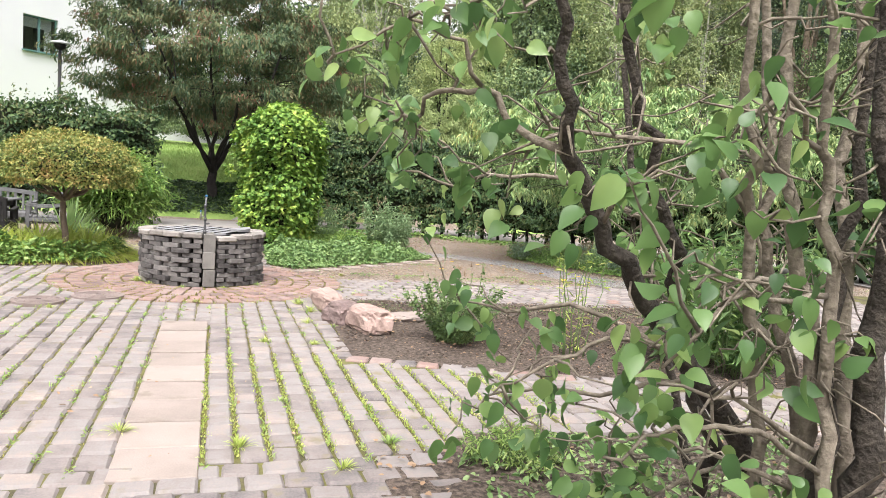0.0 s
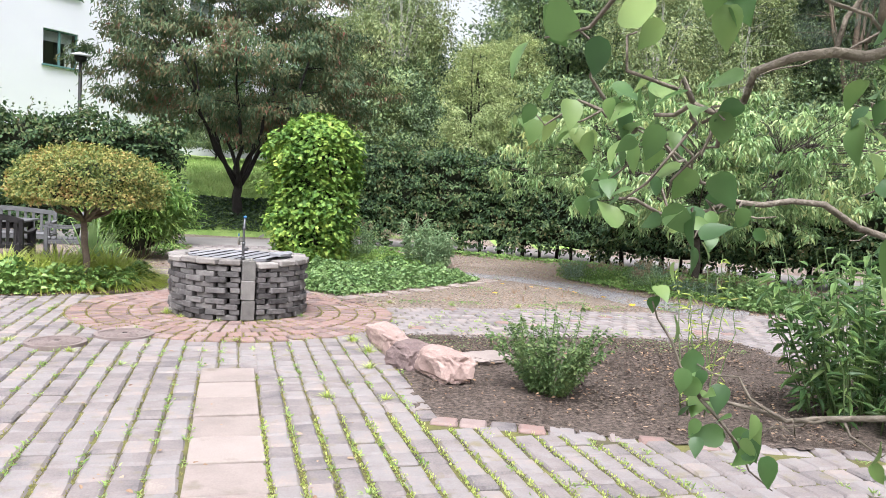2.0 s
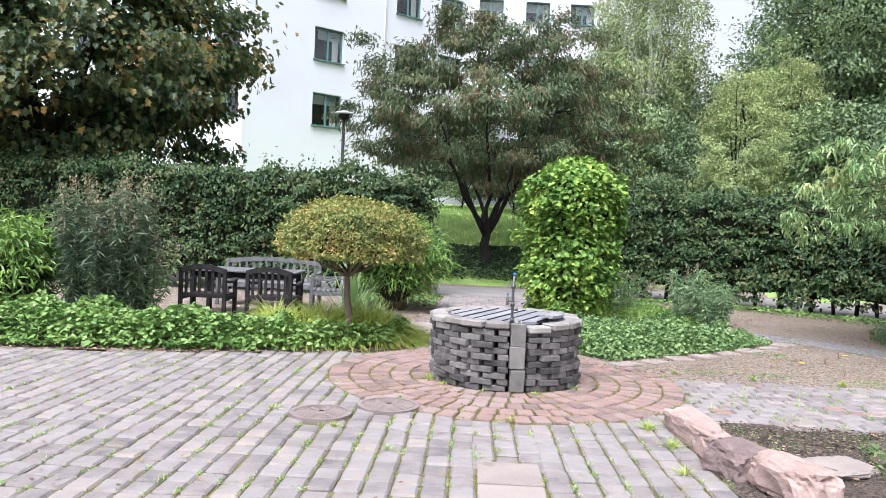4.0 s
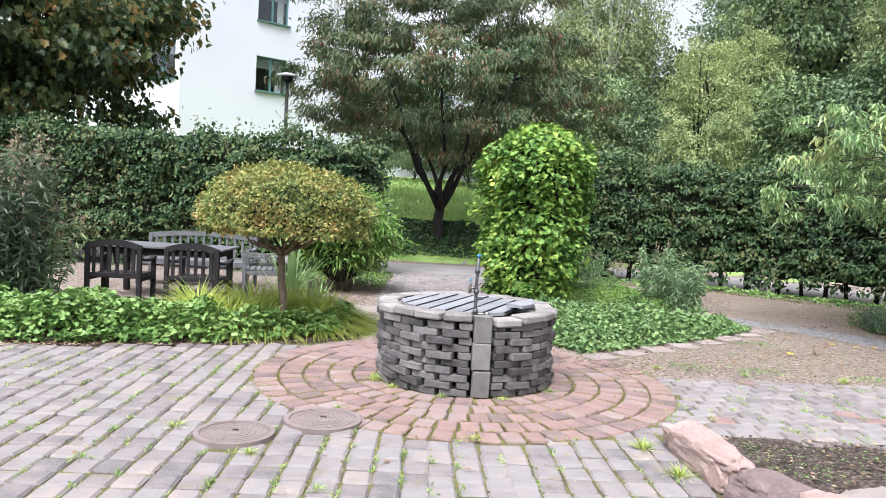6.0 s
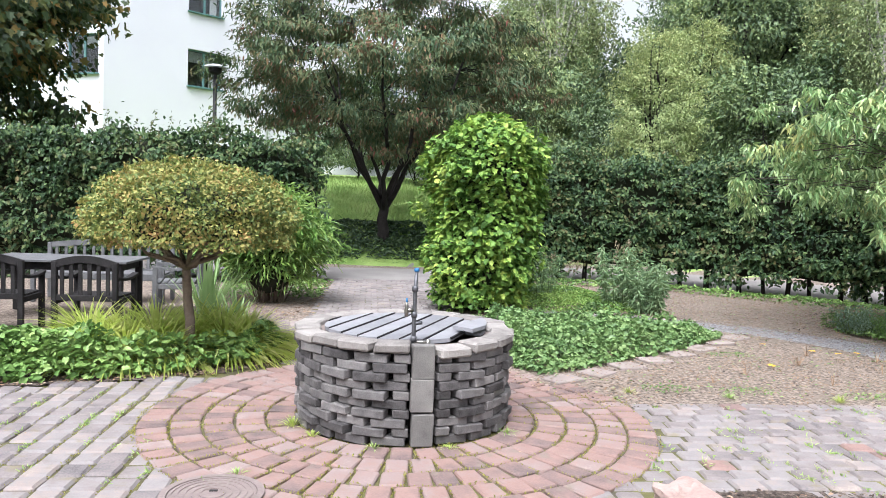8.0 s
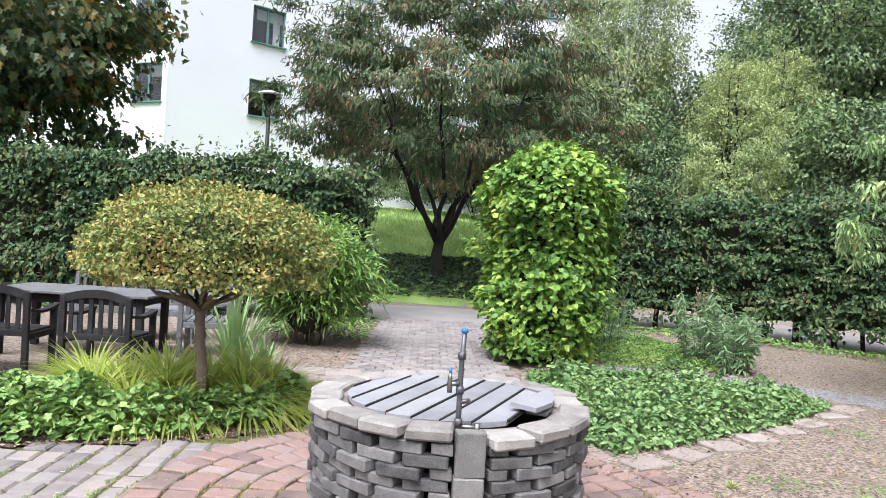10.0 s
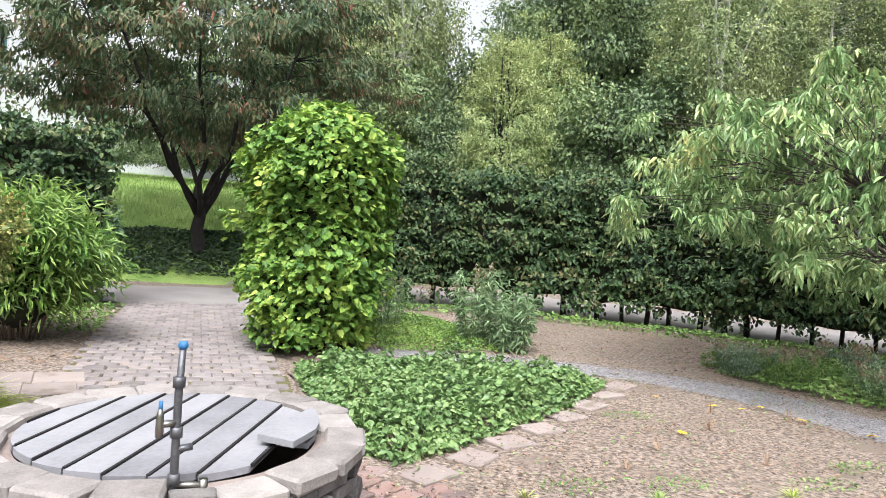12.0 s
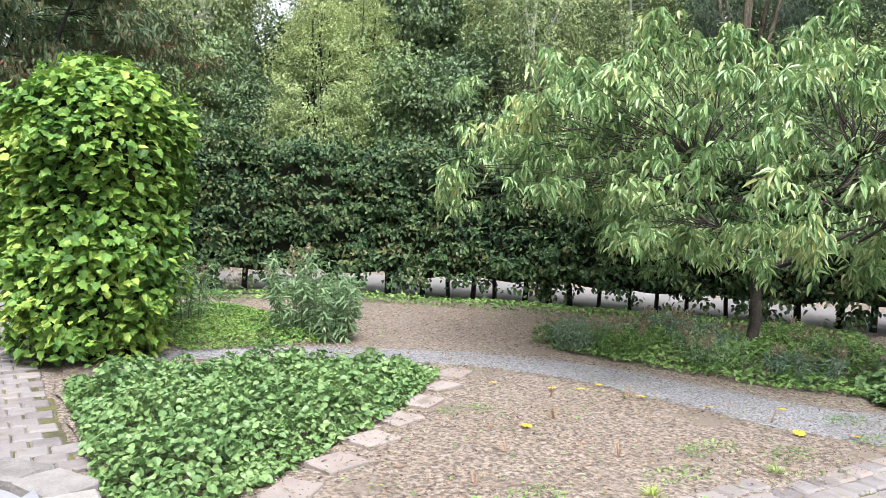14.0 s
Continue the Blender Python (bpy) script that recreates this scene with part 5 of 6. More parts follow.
stem([(1.85, -7.38, -0.05), (1.87, -7.36, 0.5), (1.9, -7.3, 1.0), (2.0, -7.25, 1.7), (2.05, -7.2, 2.3)], 0.03, 0.014, mat=M_LILACDARK)
# branches
stem([(1.6, -6.95, 0.9), (1.3, -7.05, 0.95), (1.08, -7.05, 0.86), (0.95, -6.99, 0.76)], 0.009, 0.003, 4)
stem([(1.84, -7.4, 0.62), (1.5, -7.5, 0.8), (1.25, -7.5, 0.82), (1.1, -7.5, 0.74)], 0.010, 0.004, 4)
stem([(1.86, -7.27, 1.1), (1.5, -7.45, 1.2), (1.2, -7.65, 1.12), (1.12, -7.6, 1.0)], 0.010, 0.004, 4)
stem([(0.92, -7.3, 1.98), (0.75, -7.7, 1.94), (0.56, -8.0, 1.83)], 0.008, 0.003, 4)
stem([(1.98, -6.92, 0.45), (1.6, -7.1, 0.5), (1.3, -7.2, 0.42), (1.18, -7.2, 0.36)], 0.010, 0.004, 4)
stem([(1.9, -7.2, 0.4), (1.6, -7.4, 0.5), (1.42, -7.45, 0.45)], 0.010, 0.004, 4)
stem([(1.04, -7.16, 1.51), (0.95, -6.95, 1.6), (0.88, -6.92, 1.69), (0.76, -6.83, 1.68), (0.73, -6.67, 1.6), (0.66, -6.58, 1.6)], 0.014, 0.004, 3)
stem([(0.88, -6.92, 1.69), (0.8, -6.95, 1.82), (0.62, -6.95, 1.86), (0.42, -6.92, 1.74)], 0.008, 0.003, 3)
stem([(2.02, -6.05, 1.3), (1.57, -6.07, 1.46), (1.2, -6.13, 1.45), (1.08, -6.07, 1.39), (0.84, -6.12, 1.44)], 0.012, 0.004, 3)
stem([(1.2, -6.13, 1.45), (1.02, -6.16, 1.55), (0.84, -6.1, 1.66)], 0.006, 0.002, 3)
stem([(1.62, -6.95, 0.86), (1.4, -6.6, 0.98), (1.25, -6.35, 0.9), (1.1, -6.2, 0.92)], 0.011, 0.004, 3)
stem([(1.72, -6.93, 0.78), (1.5, -6.85, 0.72), (1.3, -6.6, 0.66), (1.12, -6.5, 0.6)], 0.011, 0.004, 3)
stem([(1.24, -7.06, 1.3), (1.15, -7.3, 1.42), (1.02, -7.55, 1.42)], 0.009, 0.003, 3)
stem([(1.61, -7.27, 1.35), (1.4, -7.3, 1.55), (1.12, -7.05, 1.58), (0.98, -6.9, 1.5)], 0.010, 0.004, 3)
stem([(1.78, -7.42, 1.15), (1.5, -7.5, 1.15), (1.3, -7.55, 1.22)], 0.010, 0.004, 3)
stem([(1.78, -7.42, 0.7), (1.5, -7.4, 0.86), (1.35, -7.25, 0.86)], 0.010, 0.004, 3)
stem([(1.9, -7.25, 0.5), (1.6, -7.15, 0.62), (1.38, -6.98, 0.52)], 0.010, 0.004, 3)
stem([(1.66, -7.45, 1.55), (1.4, -7.6, 1.66), (1.22, -7.75, 1.62)], 0.009, 0.004, 3)
stem([(0.92, -7.3, 1.95), (0.8, -7.2, 1.9), (0.66, -7.15, 1.86)], 0.008, 0.003, 3)
la, lb = [], []
for path, r0 in list(lilac_lines):
    thin = r0 < 0.02
    for _ in range(6 if thin else 8):
        i = lr.integers(len(path) // 2 if thin else len(path) // 3, len(path))
        p = path[i]
        tip = p + lr.normal(0, 0.12, 3) + np.array((-0.03, 0.0, 0.02))
        lb.append((wander(p, tip, 5, 0.018, lr), np.linspace(0.0055, 0.002, 6)))
        if lr.uniform() < (0.85 if thin else 0.55):
            for _ in range(lr.integers(3, 8)):
                la.append(tip + lr.normal(0, 0.035, 3))
    if thin:
        for _ in range(9):
            la.append(path[-1] + lr.normal(0, 0.05, 3))
    else:
        # bare crooked twigs low on the stems
        for _ in range(9):
            p = path[lr.integers(2, len(path) - 2)]
            lb.append((wander(p, p + lr.normal(0, 0.2, 3) + np.array((-0.05, 0, 0.05)), 6, 0.03, lr), np.linspace(0.006, 0.002, 7)))
tubes("twig", lb, M_LILAC, lilac, 4)["kind"] = "stuff"
la = np.array(la)
la = la[(la[:, 0] + LO[0] > 0.36) & (la[:, 2] < 2.5)]
leaves("foliage", [(la, lr.normal(0, 0.6, la.shape) + np.array((0, 0, -0.6)), lr.normal(0, 0.5, la.shape) + np.array((-0.3, -0.4, 0.8)), lr.uniform(0.045, 0.088, len(la)), LILAC_LEAF, 0.22, 0.3)], L_LILAC, lilac, True)

# ---- garden furniture ----


def bar(points, w, h):
    """A bent rail of that width and height, one closed mesh."""
    b = bmesh.new()
    rows = []
    for k, p in enumerate(points):
        q, r = Vector(points[max(0, k - 1)]), Vector(points[min(len(points) - 1, k + 1)])
        d = (r - q).normalized()
        side = d.cross(Vector((0, 0, 1))).normalized()
        up = side.cross(d)
        rows.append([b.verts.new(Vector(p) + side * i * w / 2 + up * j * h / 2) for i, j in ((-1, -1), (1, -1), (1, 1), (-1, 1))])
    for u, v in zip(rows, rows[1:]):
        for k in range(4):
            b.faces.new((u[k], u[(k + 1) % 4], v[(k + 1) % 4], v[k]))
    b.faces.new(rows[0][::-1])
    b.faces.new(rows[-1])
    bmesh.ops.recalc_face_normals(b, faces=b.faces[:])
    return b


def garden_seat(name, x, y, turn, width, mat, label, category, slats, height=0.82):
    """A slatted armchair or bench with an arched top rail; its back is at -y."""
    top = tagged(empty(name, x, y, -0.005, turn), label, category)
    hw, d = width / 2, 0.52
    for sx in (-1, 1):
        part("back_leg", box_bm(0.055, 0.05, height - 0.04, (sx * (hw - 0.03), -d / 2, (height - 0.04) / 2), 0.006), mat, top)
        part("front_leg", box_bm(0.055, 0.055, 0.60, (sx * (hw - 0.03), d / 2, 0.30), 0.006), mat, top)
        part("armrest", bar([(sx * (hw - 0.03), -d / 2 + (d + 0.04) * t, 0.615 - 0.035 * math.sin(math.pi * t)) for t in np.linspace(0, 1, 7)], 0.065, 0.028), mat, top)
        part("side_rail", box_bm(0.035, d - 0.06, 0.06, (sx * (hw - 0.03), 0, 0.36), 0.004), mat, top)
    part("front_rail", box_bm(width - 0.1, 0.03, 0.07, (0, d / 2, 0.355), 0.004), mat, top)
    part("lower_back_rail", box_bm(width - 0.1, 0.035, 0.06, (0, -d / 2, 0.40), 0.004), mat, top)
    part("top_rail", bar([((t - 0.5) * (width - 0.05), -d / 2, height - 0.075 + 0.06 * math.sin(math.pi * t)) for t in np.linspace(0, 1, 11)], 0.035, 0.075), mat, top)
    for k in range(slats):
        t = (k + 0.5) / slats
        part("back_slat", box_bm(0.042, 0.016, height - 0.46, ((t - 0.5) * (width - 0.12), -d / 2, (height + 0.36) / 2 - 0.0), 0.003), mat, top)
    for k in range(6):
        part("seat_slat", box_bm(width - 0.09, 0.068, 0.02, (0, -d / 2 + 0.09 + k * 0.082, 0.40), 0.004), mat, top)
    return top


garden_seat("garden_armchair", -4.17, 3.72, 2, 0.68, M_TEAK, "dark weathered wooden garden armchair with slatted back", "garden chair", 6)
garden_seat("garden_armchair", -3.2, 3.72, -3, 0.68, M_TEAK, "dark weathered slatted armchair beside the standard bush", "garden chair", 6)
garden_seat("garden_bench", -3.95, 6.15, 180, 1.75, M_TEAKGREY, "silver grey wooden garden bench with an arched back", "garden bench", 13)
garden_seat("garden_armchair", -2.72, 5.25, 100, 0.66, M_TEAKGREY, "silver grey wooden armchair at the end of the table", "garden chair", 6)
table = tagged(empty("garden_table", -3.95, 4.85, -0.005), "dark rectangular wooden garden table with a grey top", "table")
for k in range(7):
    part("top_board", box_bm(1.7, 0.125, 0.028, (0, -0.40 + k * 0.133, 0.69), 0.004), M_TEAKGREY, table)
for sx in (-1, 1):
    for sy in (-1, 1):
        part("leg", box_bm(0.075, 0.075, 0.675, (sx * 0.74, sy * 0.36, 0.3375), 0.006), M_TEAK, table)
for sy in (-1, 1):
    part("apron", box_bm(1.4, 0.03, 0.09, (0, sy * 0.36, 0.625), 0.004), M_TEAK, table)
for sx in (-1, 1):
    part("apron", box_bm(0.03, 0.64, 0.09, (sx * 0.74, 0, 0.625), 0.004), M_TEAK, table)

# ---- well ----
well = tagged(empty("well", *WELL, 0), "round garden well of stacked dark concrete bricks with a boarded lid", "well")


def worn_brick(name, sx, sy, sz, seed, mat, bevel=0.009):
    b = box_bm(sx, sy, sz, (0, 0, 0), bevel)
    for v in b.verts:
        v.co += Vector((noise.noise(v.co * 14 + Vector((seed, 0, 0))), noise.noise(v.co * 14 + Vector((0, seed, 0))), noise.noise(v.co * 14 + Vector((0, 0, seed))))) * 0.008
    me = bpy.data.meshes.new(name)
    b.to_mesh(me)
    b.free()
    me.materials.append(mat)
    return me


wr = np.random.default_rng(101)
full = [worn_brick("brick", 0.209, 0.105, 0.0555, k, M_BRICK, 0.006) for k in range(4)]
half_b = [worn_brick("brick", 0.100, 0.105, 0.0555, k + 9, M_BRICK, 0.006) for k in range(2)]
caps = [worn_brick("cap_stone", 0.218, 0.17, 0.062, k + 20, M_CAP, 0.012) for k in range(4)]
PILLAR = math.atan2(-WELL[1], 0.075 - WELL[0])
RW, GAP = 0.685, 0.115


def set_piece(name, me, ang, rad, z, yaw=0.0, tilt=0.0):
    ob = new(name, me)
    ob.parent = well
    ob.matrix_basis = Matrix.Translation((rad * math.cos(ang), rad * math.sin(ang), z)) @ Matrix.Rotation(ang + math.pi / 2 + yaw, 4, "Z") @ Matrix.Rotation(tilt, 4, "X")
    return ob


COUNT = 18
span = 2 * math.pi - 2 * GAP
for c in range(10):
    z = 0.029 + 0.0572 * c
    lead = 0.5 if c % 2 else 0.0
    if lead:
        set_piece("brick", half_b[c % 2], PILLAR + GAP + 0.07, RW, z)
        set_piece("brick", half_b[(c + 1) % 2], PILLAR - GAP - 0.07, RW, z)
    for k in range(COUNT - (1 if lead else 0)):
        ang = PILLAR + GAP + span * (k + 0.5 + lead) / COUNT
        set_piece("brick", full[wr.integers(4)], ang, RW + (0.012 if lead else 0.0) + wr.normal(0, 0.010), z, wr.normal(0, 0.05), wr.normal(0, 0.018))
for k in range(COUNT + 1):
    ang = PILLAR + GAP + span * (k + 0.5) / (COUNT + 1)
    drop = 0.0
    if k == 0:
        drop = 0.03
    set_piece("cap_stone", caps[wr.integers(4)], ang, RW - 0.005 + wr.normal(0, 0.01), 0.607 - drop + wr.normal(0, 0.004), wr.normal(0, 0.05), wr.normal(0, 0.02))
for k in range(3):
    me = worn_brick("pillar_stone", 0.138, 0.075, 0.207, k + 40, M_PILLAR, 0.006)
    set_piece("pillar_stone", me, PILLAR + (0.004, -0.006, 0.003)[k], 0.725 - 0.004 * k, 0.108 + 0.211 * k, (0.0, 0.02, -0.015)[k])


def ring(name, r0, r1, z0, z1, mat, parent, n=48):
    verts, faces = [], []
    for r, z in ((r0, z0), (r1, z0), (r1, z1), (r0, z1)):
        verts += [(r * math.cos(2 * math.pi * k / n), r * math.sin(2 * math.pi * k / n), z) for k in range(n)]
    for q in range(4):
        for k in range(n):
            faces.append((q * n + k, q * n + (k + 1) % n, ((q + 1) % 4) * n + (k + 1) % n, ((q + 1) % 4) * n + k))
    return mesh_object(name, verts, faces, mat, parent)


ring("inner_ring", 0.565, 0.615, 0.0, 0.603, M_RUST, well)
# added dark ring that paints the shade in the gaps between bricks
ring("backing", 0.616, 0.628, 0.0, 0.56, M_TEAK, well)
ring("dark_bottom", 0.001, 0.563, 0.02, 0.05, M_BLACK, well)


def plank(name, lo, hi, r, z0, z1, mat, parent, turn, cut=-9.0, tilt=0.0, shift=0.0):
    """A board between two offsets across a round lid, its ends cut to the circle."""
    n = 6
    side = []
    for k in range(n + 1):
        o = lo + (hi - lo) * k / n
        h = math.sqrt(max(0.0, r * r - o * o))
        side.append((o, -min(h, -cut) if cut > -5 else -h, h))
    out = [(o, a) for o, a, b in side] + [(o, b) for o, a, b in side[::-1]]
    verts, faces = [], []
    m = Matrix.Rotation(turn, 4, "Z")
    for z in (z0, z1):
        for o, a in out:
            verts.append(m @ Vector((o, a + shift, z + tilt * (o - lo))))
    k = len(out)
    faces = [tuple(range(k))[::-1], tuple(range(k, 2 * k))] + [(i, (i + 1) % k, k + (i + 1) % k, k + i) for i in range(k)]
    return mesh_object(name, verts, faces, mat, parent)


LID = -math.atan2(0.335, 0.80)
for k in range(7):
    lo = -0.55 + k * 0.142
    plank("lid_board", lo, lo + 0.135, 0.565, 0.606 + 0.003 * (k % 2), 0.632 + 0.003 * (k % 2), M_LID, well, LID, tilt=0.05)
# dark strips laid along the board edges in place of their shadow lines
for k in range(8):
    lo = -0.555 + k * 0.142
    plank("lid_batten", lo - 0.004, lo + 0.008, 0.558, 0.628, 0.641, M_TEAK, well, LID)
plank("loose_board", 0.41, 0.56, 0.575, 0.66, 0.685, M_LID, well, LID - 0.2, cut=-0.06, tilt=-0.05)
plank("lid_board", 0.445, 0.555, 0.565, 0.606, 0.628, M_LID, well, LID, cut=-0.02)

tap = tagged(empty("standpipe_tap", 0.0 + 0.01, 0.075, 0.50), "slim grey water pipe with brass tap on the well", "water tap")
tubes("pipe", [([(0, 0, 0), (0, 0, 0.22), (0.0, 0, 0.44), (0.006, 0, 0.58)], [0.014, 0.014, 0.013, 0.011])], M_PIPE, tap, 10)
for z in (0.16, 0.31, 0.47):
    tubes("coupling", [([(0, 0, z - 0.018), (0, 0, z - 0.016), (0, 0, z + 0.016), (0, 0, z + 0.018)], [0.014, 0.02, 0.02, 0.014])], M_PIPE, tap, 10)
tubes("knob", [([(0.006, 0, 0.575), (0.006, 0, 0.585), (0.006, 0, 0.6)], [0.012, 0.018, 0.014])], M_BLUE, tap, 8)
tubes("valve", [([(0, 0, 0.34), (-0.05, -0.02, 0.34)], [0.011, 0.011]), ([(-0.05, -0.02, 0.30), (-0.05, -0.02, 0.33), (-0.05, -0.02, 0.37), (-0.05, -0.02, 0.39)], [0.012, 0.014, 0.011, 0.007])], M_CHROME, tap, 10)
tubes("handle", [([(-0.05, -0.02, 0.385), (-0.05, -0.02, 0.415)], [0.007, 0.007])], M_BLUE, tap, 8)
tubes("elbow", [([(0, 0, 0.14), (0.09, -0.01, 0.14)], [0.012, 0.012]), ([(0.09, -0.01, 0.10), (0.09, -0.01, 0.16)], [0.015, 0.015])], M_CHROME, tap, 10)
tubes("stub", [([(0, 0, 0.255), (0.05, 0.01, 0.26)], [0.012, 0.012])], M_PIPE, tap, 8)

# ---- manholes ----


def manhole(x, y, r, label):
    top = tagged(empty("manhole_cover", x, y, 0.013), label, "manhole cover")
    ring("rim", r * 0.86, r, -0.03, 0.006, M_IRON, top)
    ring("lid", 0.001, r * 0.845, -0.03, 0.003, M_IRON, top)
    for q in (0.22, 0.36, 0.50, 0.64, 0.76):
        ring("raised_ring", r * q, r * (q + 0.035), 0.003, 0.007, M_IRON, top)
    b = box_bm(r * 0.16, r * 0.07, 0.004, (0, 0.03, 0.005))
    part("lifting_slot", b, M_TEAK, top)
    return top


manhole(-1.51, -1.10, 0.24, "round cast iron manhole cover with ribbed rim")
manhole(-1.02, -0.75, 0.255, "rusty round cast iron manhole cover near the well")

# ---- stones ----


def rock(name, x, y, sx, sy, sz, turn, seed, mat, label):
    b = bmesh.new()
    bmesh.ops.create_icosphere(b, subdivisions=4, radius=1.0)
    for v in b.verts:
        d = v.co.normalized()
        q = Vector([math.copysign(abs(c) ** 0.66, c) for c in d])
        w = 1 + 0.2 * noise.noise(d * 1.5 + Vector((seed, 0, 0))) + 0.11 * noise.noise(d * 5 + Vector((0, seed, 0))) + 0.025 * noise.noise(d * 13)
        v.co = Vector((q.x * sx / 2 * w, q.y * sy / 2 * w, max(-0.06, sz * 0.35 + q.z * sz * 0.62 * w)))
    ob = part(name, b, mat)
    ob.matrix_basis = pose(x, y, 0, 0, 0, turn)
    return tagged(ob, label, "rock")


rock("rock", 1.31, -1.34, 0.26, 0.86, 0.20, 6, 3, M_ROCK, "long pink granite boulder edging the mulch bed")
rock("rock", 1.37, -2.0, 0.34, 0.42, 0.20, 20, 8, M_ROCKDARK, "dark weathered granite lump between two boulders")
rock("rock", 1.54, -2.38, 0.30, 0.56, 0.23, 18, 14, M_ROCK, "pale pink granite boulder at the mulch bed")
rock("rock", 2.08, -1.85, 0.48, 0.36, 0.06, 30, 21, M_SLAB, "flat pale stone lying in the mulch bed")

# stepping stones along the strawberry bed
st = np.random.default_rng(111)
for k in range(8):
    x, y = 1.45 + 0.395 * k, 1.82 + 0.27 * k + 0.008 * k * k
    me = worn_brick("stepping_stone", 0.31, 0.25, 0.05, k + 60, M_SLAB, 0.008)
    ob = tagged(new("stepping_stone", me), "flat pinkish concrete stepping stone edging the planting", "stepping stone", "stepping stones of the planting edge")
    ob.matrix_basis = pose(x, y, -0.014, st.normal(0, 1.5), st.normal(0, 1.5), 24 + st.normal(0, 8))

# ---- paving ----
PAVED = [(-9.5, 0.8), (-5.5, 0.92), (-3.7, 1.2), (-2.94, 1.38), (-1.96, 1.68), (-1.2, 2.2), (-0.98, 2.9), (-1.0, 10.05), (1.05, 10.1), (0.85, 5.2), (0.9, 2.4), (1.35, 1.45), (1.75, 1.18), (2.4, 1.1), (4.3, 1.0), (6.5, 0.85), (11, 0.6), (11, -5.4), (4.5, -5.5), (1.75, -5.2), (1.28, -5.5), (1.2, -6.4), (1.1, -12), (-9.5, -12)]
sheet("paving_bed", PAVED, -0.017, M_JOINT, 0.08, 0.0015, hole=BED, label="mossy sand between the pavers", category="paving joints")
pavement = tagged(empty("pavement"), "worn grey and pink concrete pavers with mossy joints", "paving", kind="structure")
pr = np.random.default_rng(121)


def paver_mesh(name, lx, ly, seed, mat, round_c=0.014):
    b = box_bm(lx, ly, 0.05, (0, 0, -0.025), round_c)
    for v in b.verts:
        v.co.x += 0.006 * noise.noise(Vector((seed, v.co.x * 30, v.co.y * 30)))
        v.co.y += 0.006 * noise.noise(Vector((v.co.x * 30, seed, v.co.y * 30)))
        v.co.z += 0.002 * noise.noise(Vector((v.co.x * 9, v.co.y * 9, seed)))
    me = bpy.data.meshes.new(name)
    b.to_mesh(me)
    b.free()
    me.materials.append(mat)
    return me


COL, ROW = 0.160, 0.186
SHAPES = {
    "up": [paver_mesh("paver", COL - 0.010, ROW - 0.017, k, M_PAVER) for k in range(6)],
    "side": [paver_mesh("paver", ROW - 0.012, COL - 0.013, k + 5, M_PAVER) for k in range(6)],
    "path": [paver_mesh("paver", ROW - 0.007, COL - 0.011, k + 35, M_PAVER) for k in range(4)],
    "moss": [paver_mesh("paver", COL - 0.026, ROW - 0.014, k + 10, M_PAVER) for k in range(4)],
    "ring": [paver_mesh("paver", 0.132, 0.190, k + 15, M_RED, 0.009) for k in range(6)],
    "red": [paver_mesh("paver", ROW - 0.009, COL - 0.010, k + 25, M_RED) for k in range(3)],
    "slab": [paver_mesh("slab", 0.394, 0.384, k + 20, M_SLAB, 0.006) for k in range(3)],
}
laid = []
KERB = [(1.17, -3.38), (2.65, -4.0), (5.6, -5.0)]


def free(x, y):
    if math.hypot(x - WELL[0], y - WELL[1]) < CIRCLE - 0.04 or not inside(PAVED, x, y) or inside(BED, x, y):
        return False
    if -0.31 < x < 0.10 and -5.52 < y < -2.12:
        return False
    for (ax, ay), (bx, by) in zip(KERB, KERB[1:]):
        run = math.hypot(bx - ax, by - ay)
        along, off = ((x - ax) * (bx - ax) + (y - ay) * (by - ay)) / run, ((x - ax) * (by - ay) - (y - ay) * (bx - ax)) / run
        if 0 < along < run and abs(off - 0.06) < 0.12:
            return False
    return min(math.hypot(x + 1.53, y + 1.12), math.hypot(x + 1.02, y + 0.75)) > 0.2


def lay(kind, x, y, turn=0.0, sunk=0.0):
    if kind != "ring" and math.hypot(x - WELL[0], y - WELL[1]) < CIRCLE + 0.12:
        sunk = 0.007
    laid.append((kind, int(pr.integers(len(SHAPES[kind]))), x + pr.normal(0, 0.003), y + pr.normal(0, 0.003), pr.normal(0, 0.0028) * (sunk == 0) - sunk, pr.normal(0, 0.2 if kind == "slab" else 1.0), pr.normal(0, 0.2 if kind == "slab" else 1.0), turn + pr.normal(0, 0.3 if kind == "slab" else 1.3)))


for i in range(-62, 70):
    x = 0.182 + i * COL if i >= 0 else -0.392 + (i + 1) * COL
    shift = 0.018 * noise.noise((x * 0.9, 3, 1))
    for j in range(-1, 41):
        y = -5.5 + ROW / 2 + j * ROW + shift + 0.012 * noise.noise((x * 1.2, j * 0.7, 4))
        if y < -5.51 or y > 1.8 or (x > 1.3 and y > -3.2) or (y > 1.55 and -0.95 < x):
            continue
        if free(x, y):
            lay("moss" if 0.1 < x < 2.2 and -5.5 < y < -3.3 else "up", x, y, 0.0, 0.007 if y < -5.45 else 0.0)
for j in range(-42, 0):
    y = -5.58 + (j + 1) * COL
    for i in range(-52, 10):
        x = i * ROW + (j % 2) * ROW / 2
        if free(x, y) and y > -12:
            lay("side", x, y)
for j in range(0, 30):
    y = 1.0 - j * COL
    for i in range(0, 46):
        x = 1.3 + i * ROW + (j % 2) * ROW / 2
        if y < -3.2:
            continue
        if free(x, y):
            lay("red" if pr.uniform() < 0.045 else "side", x, y, -3.0)
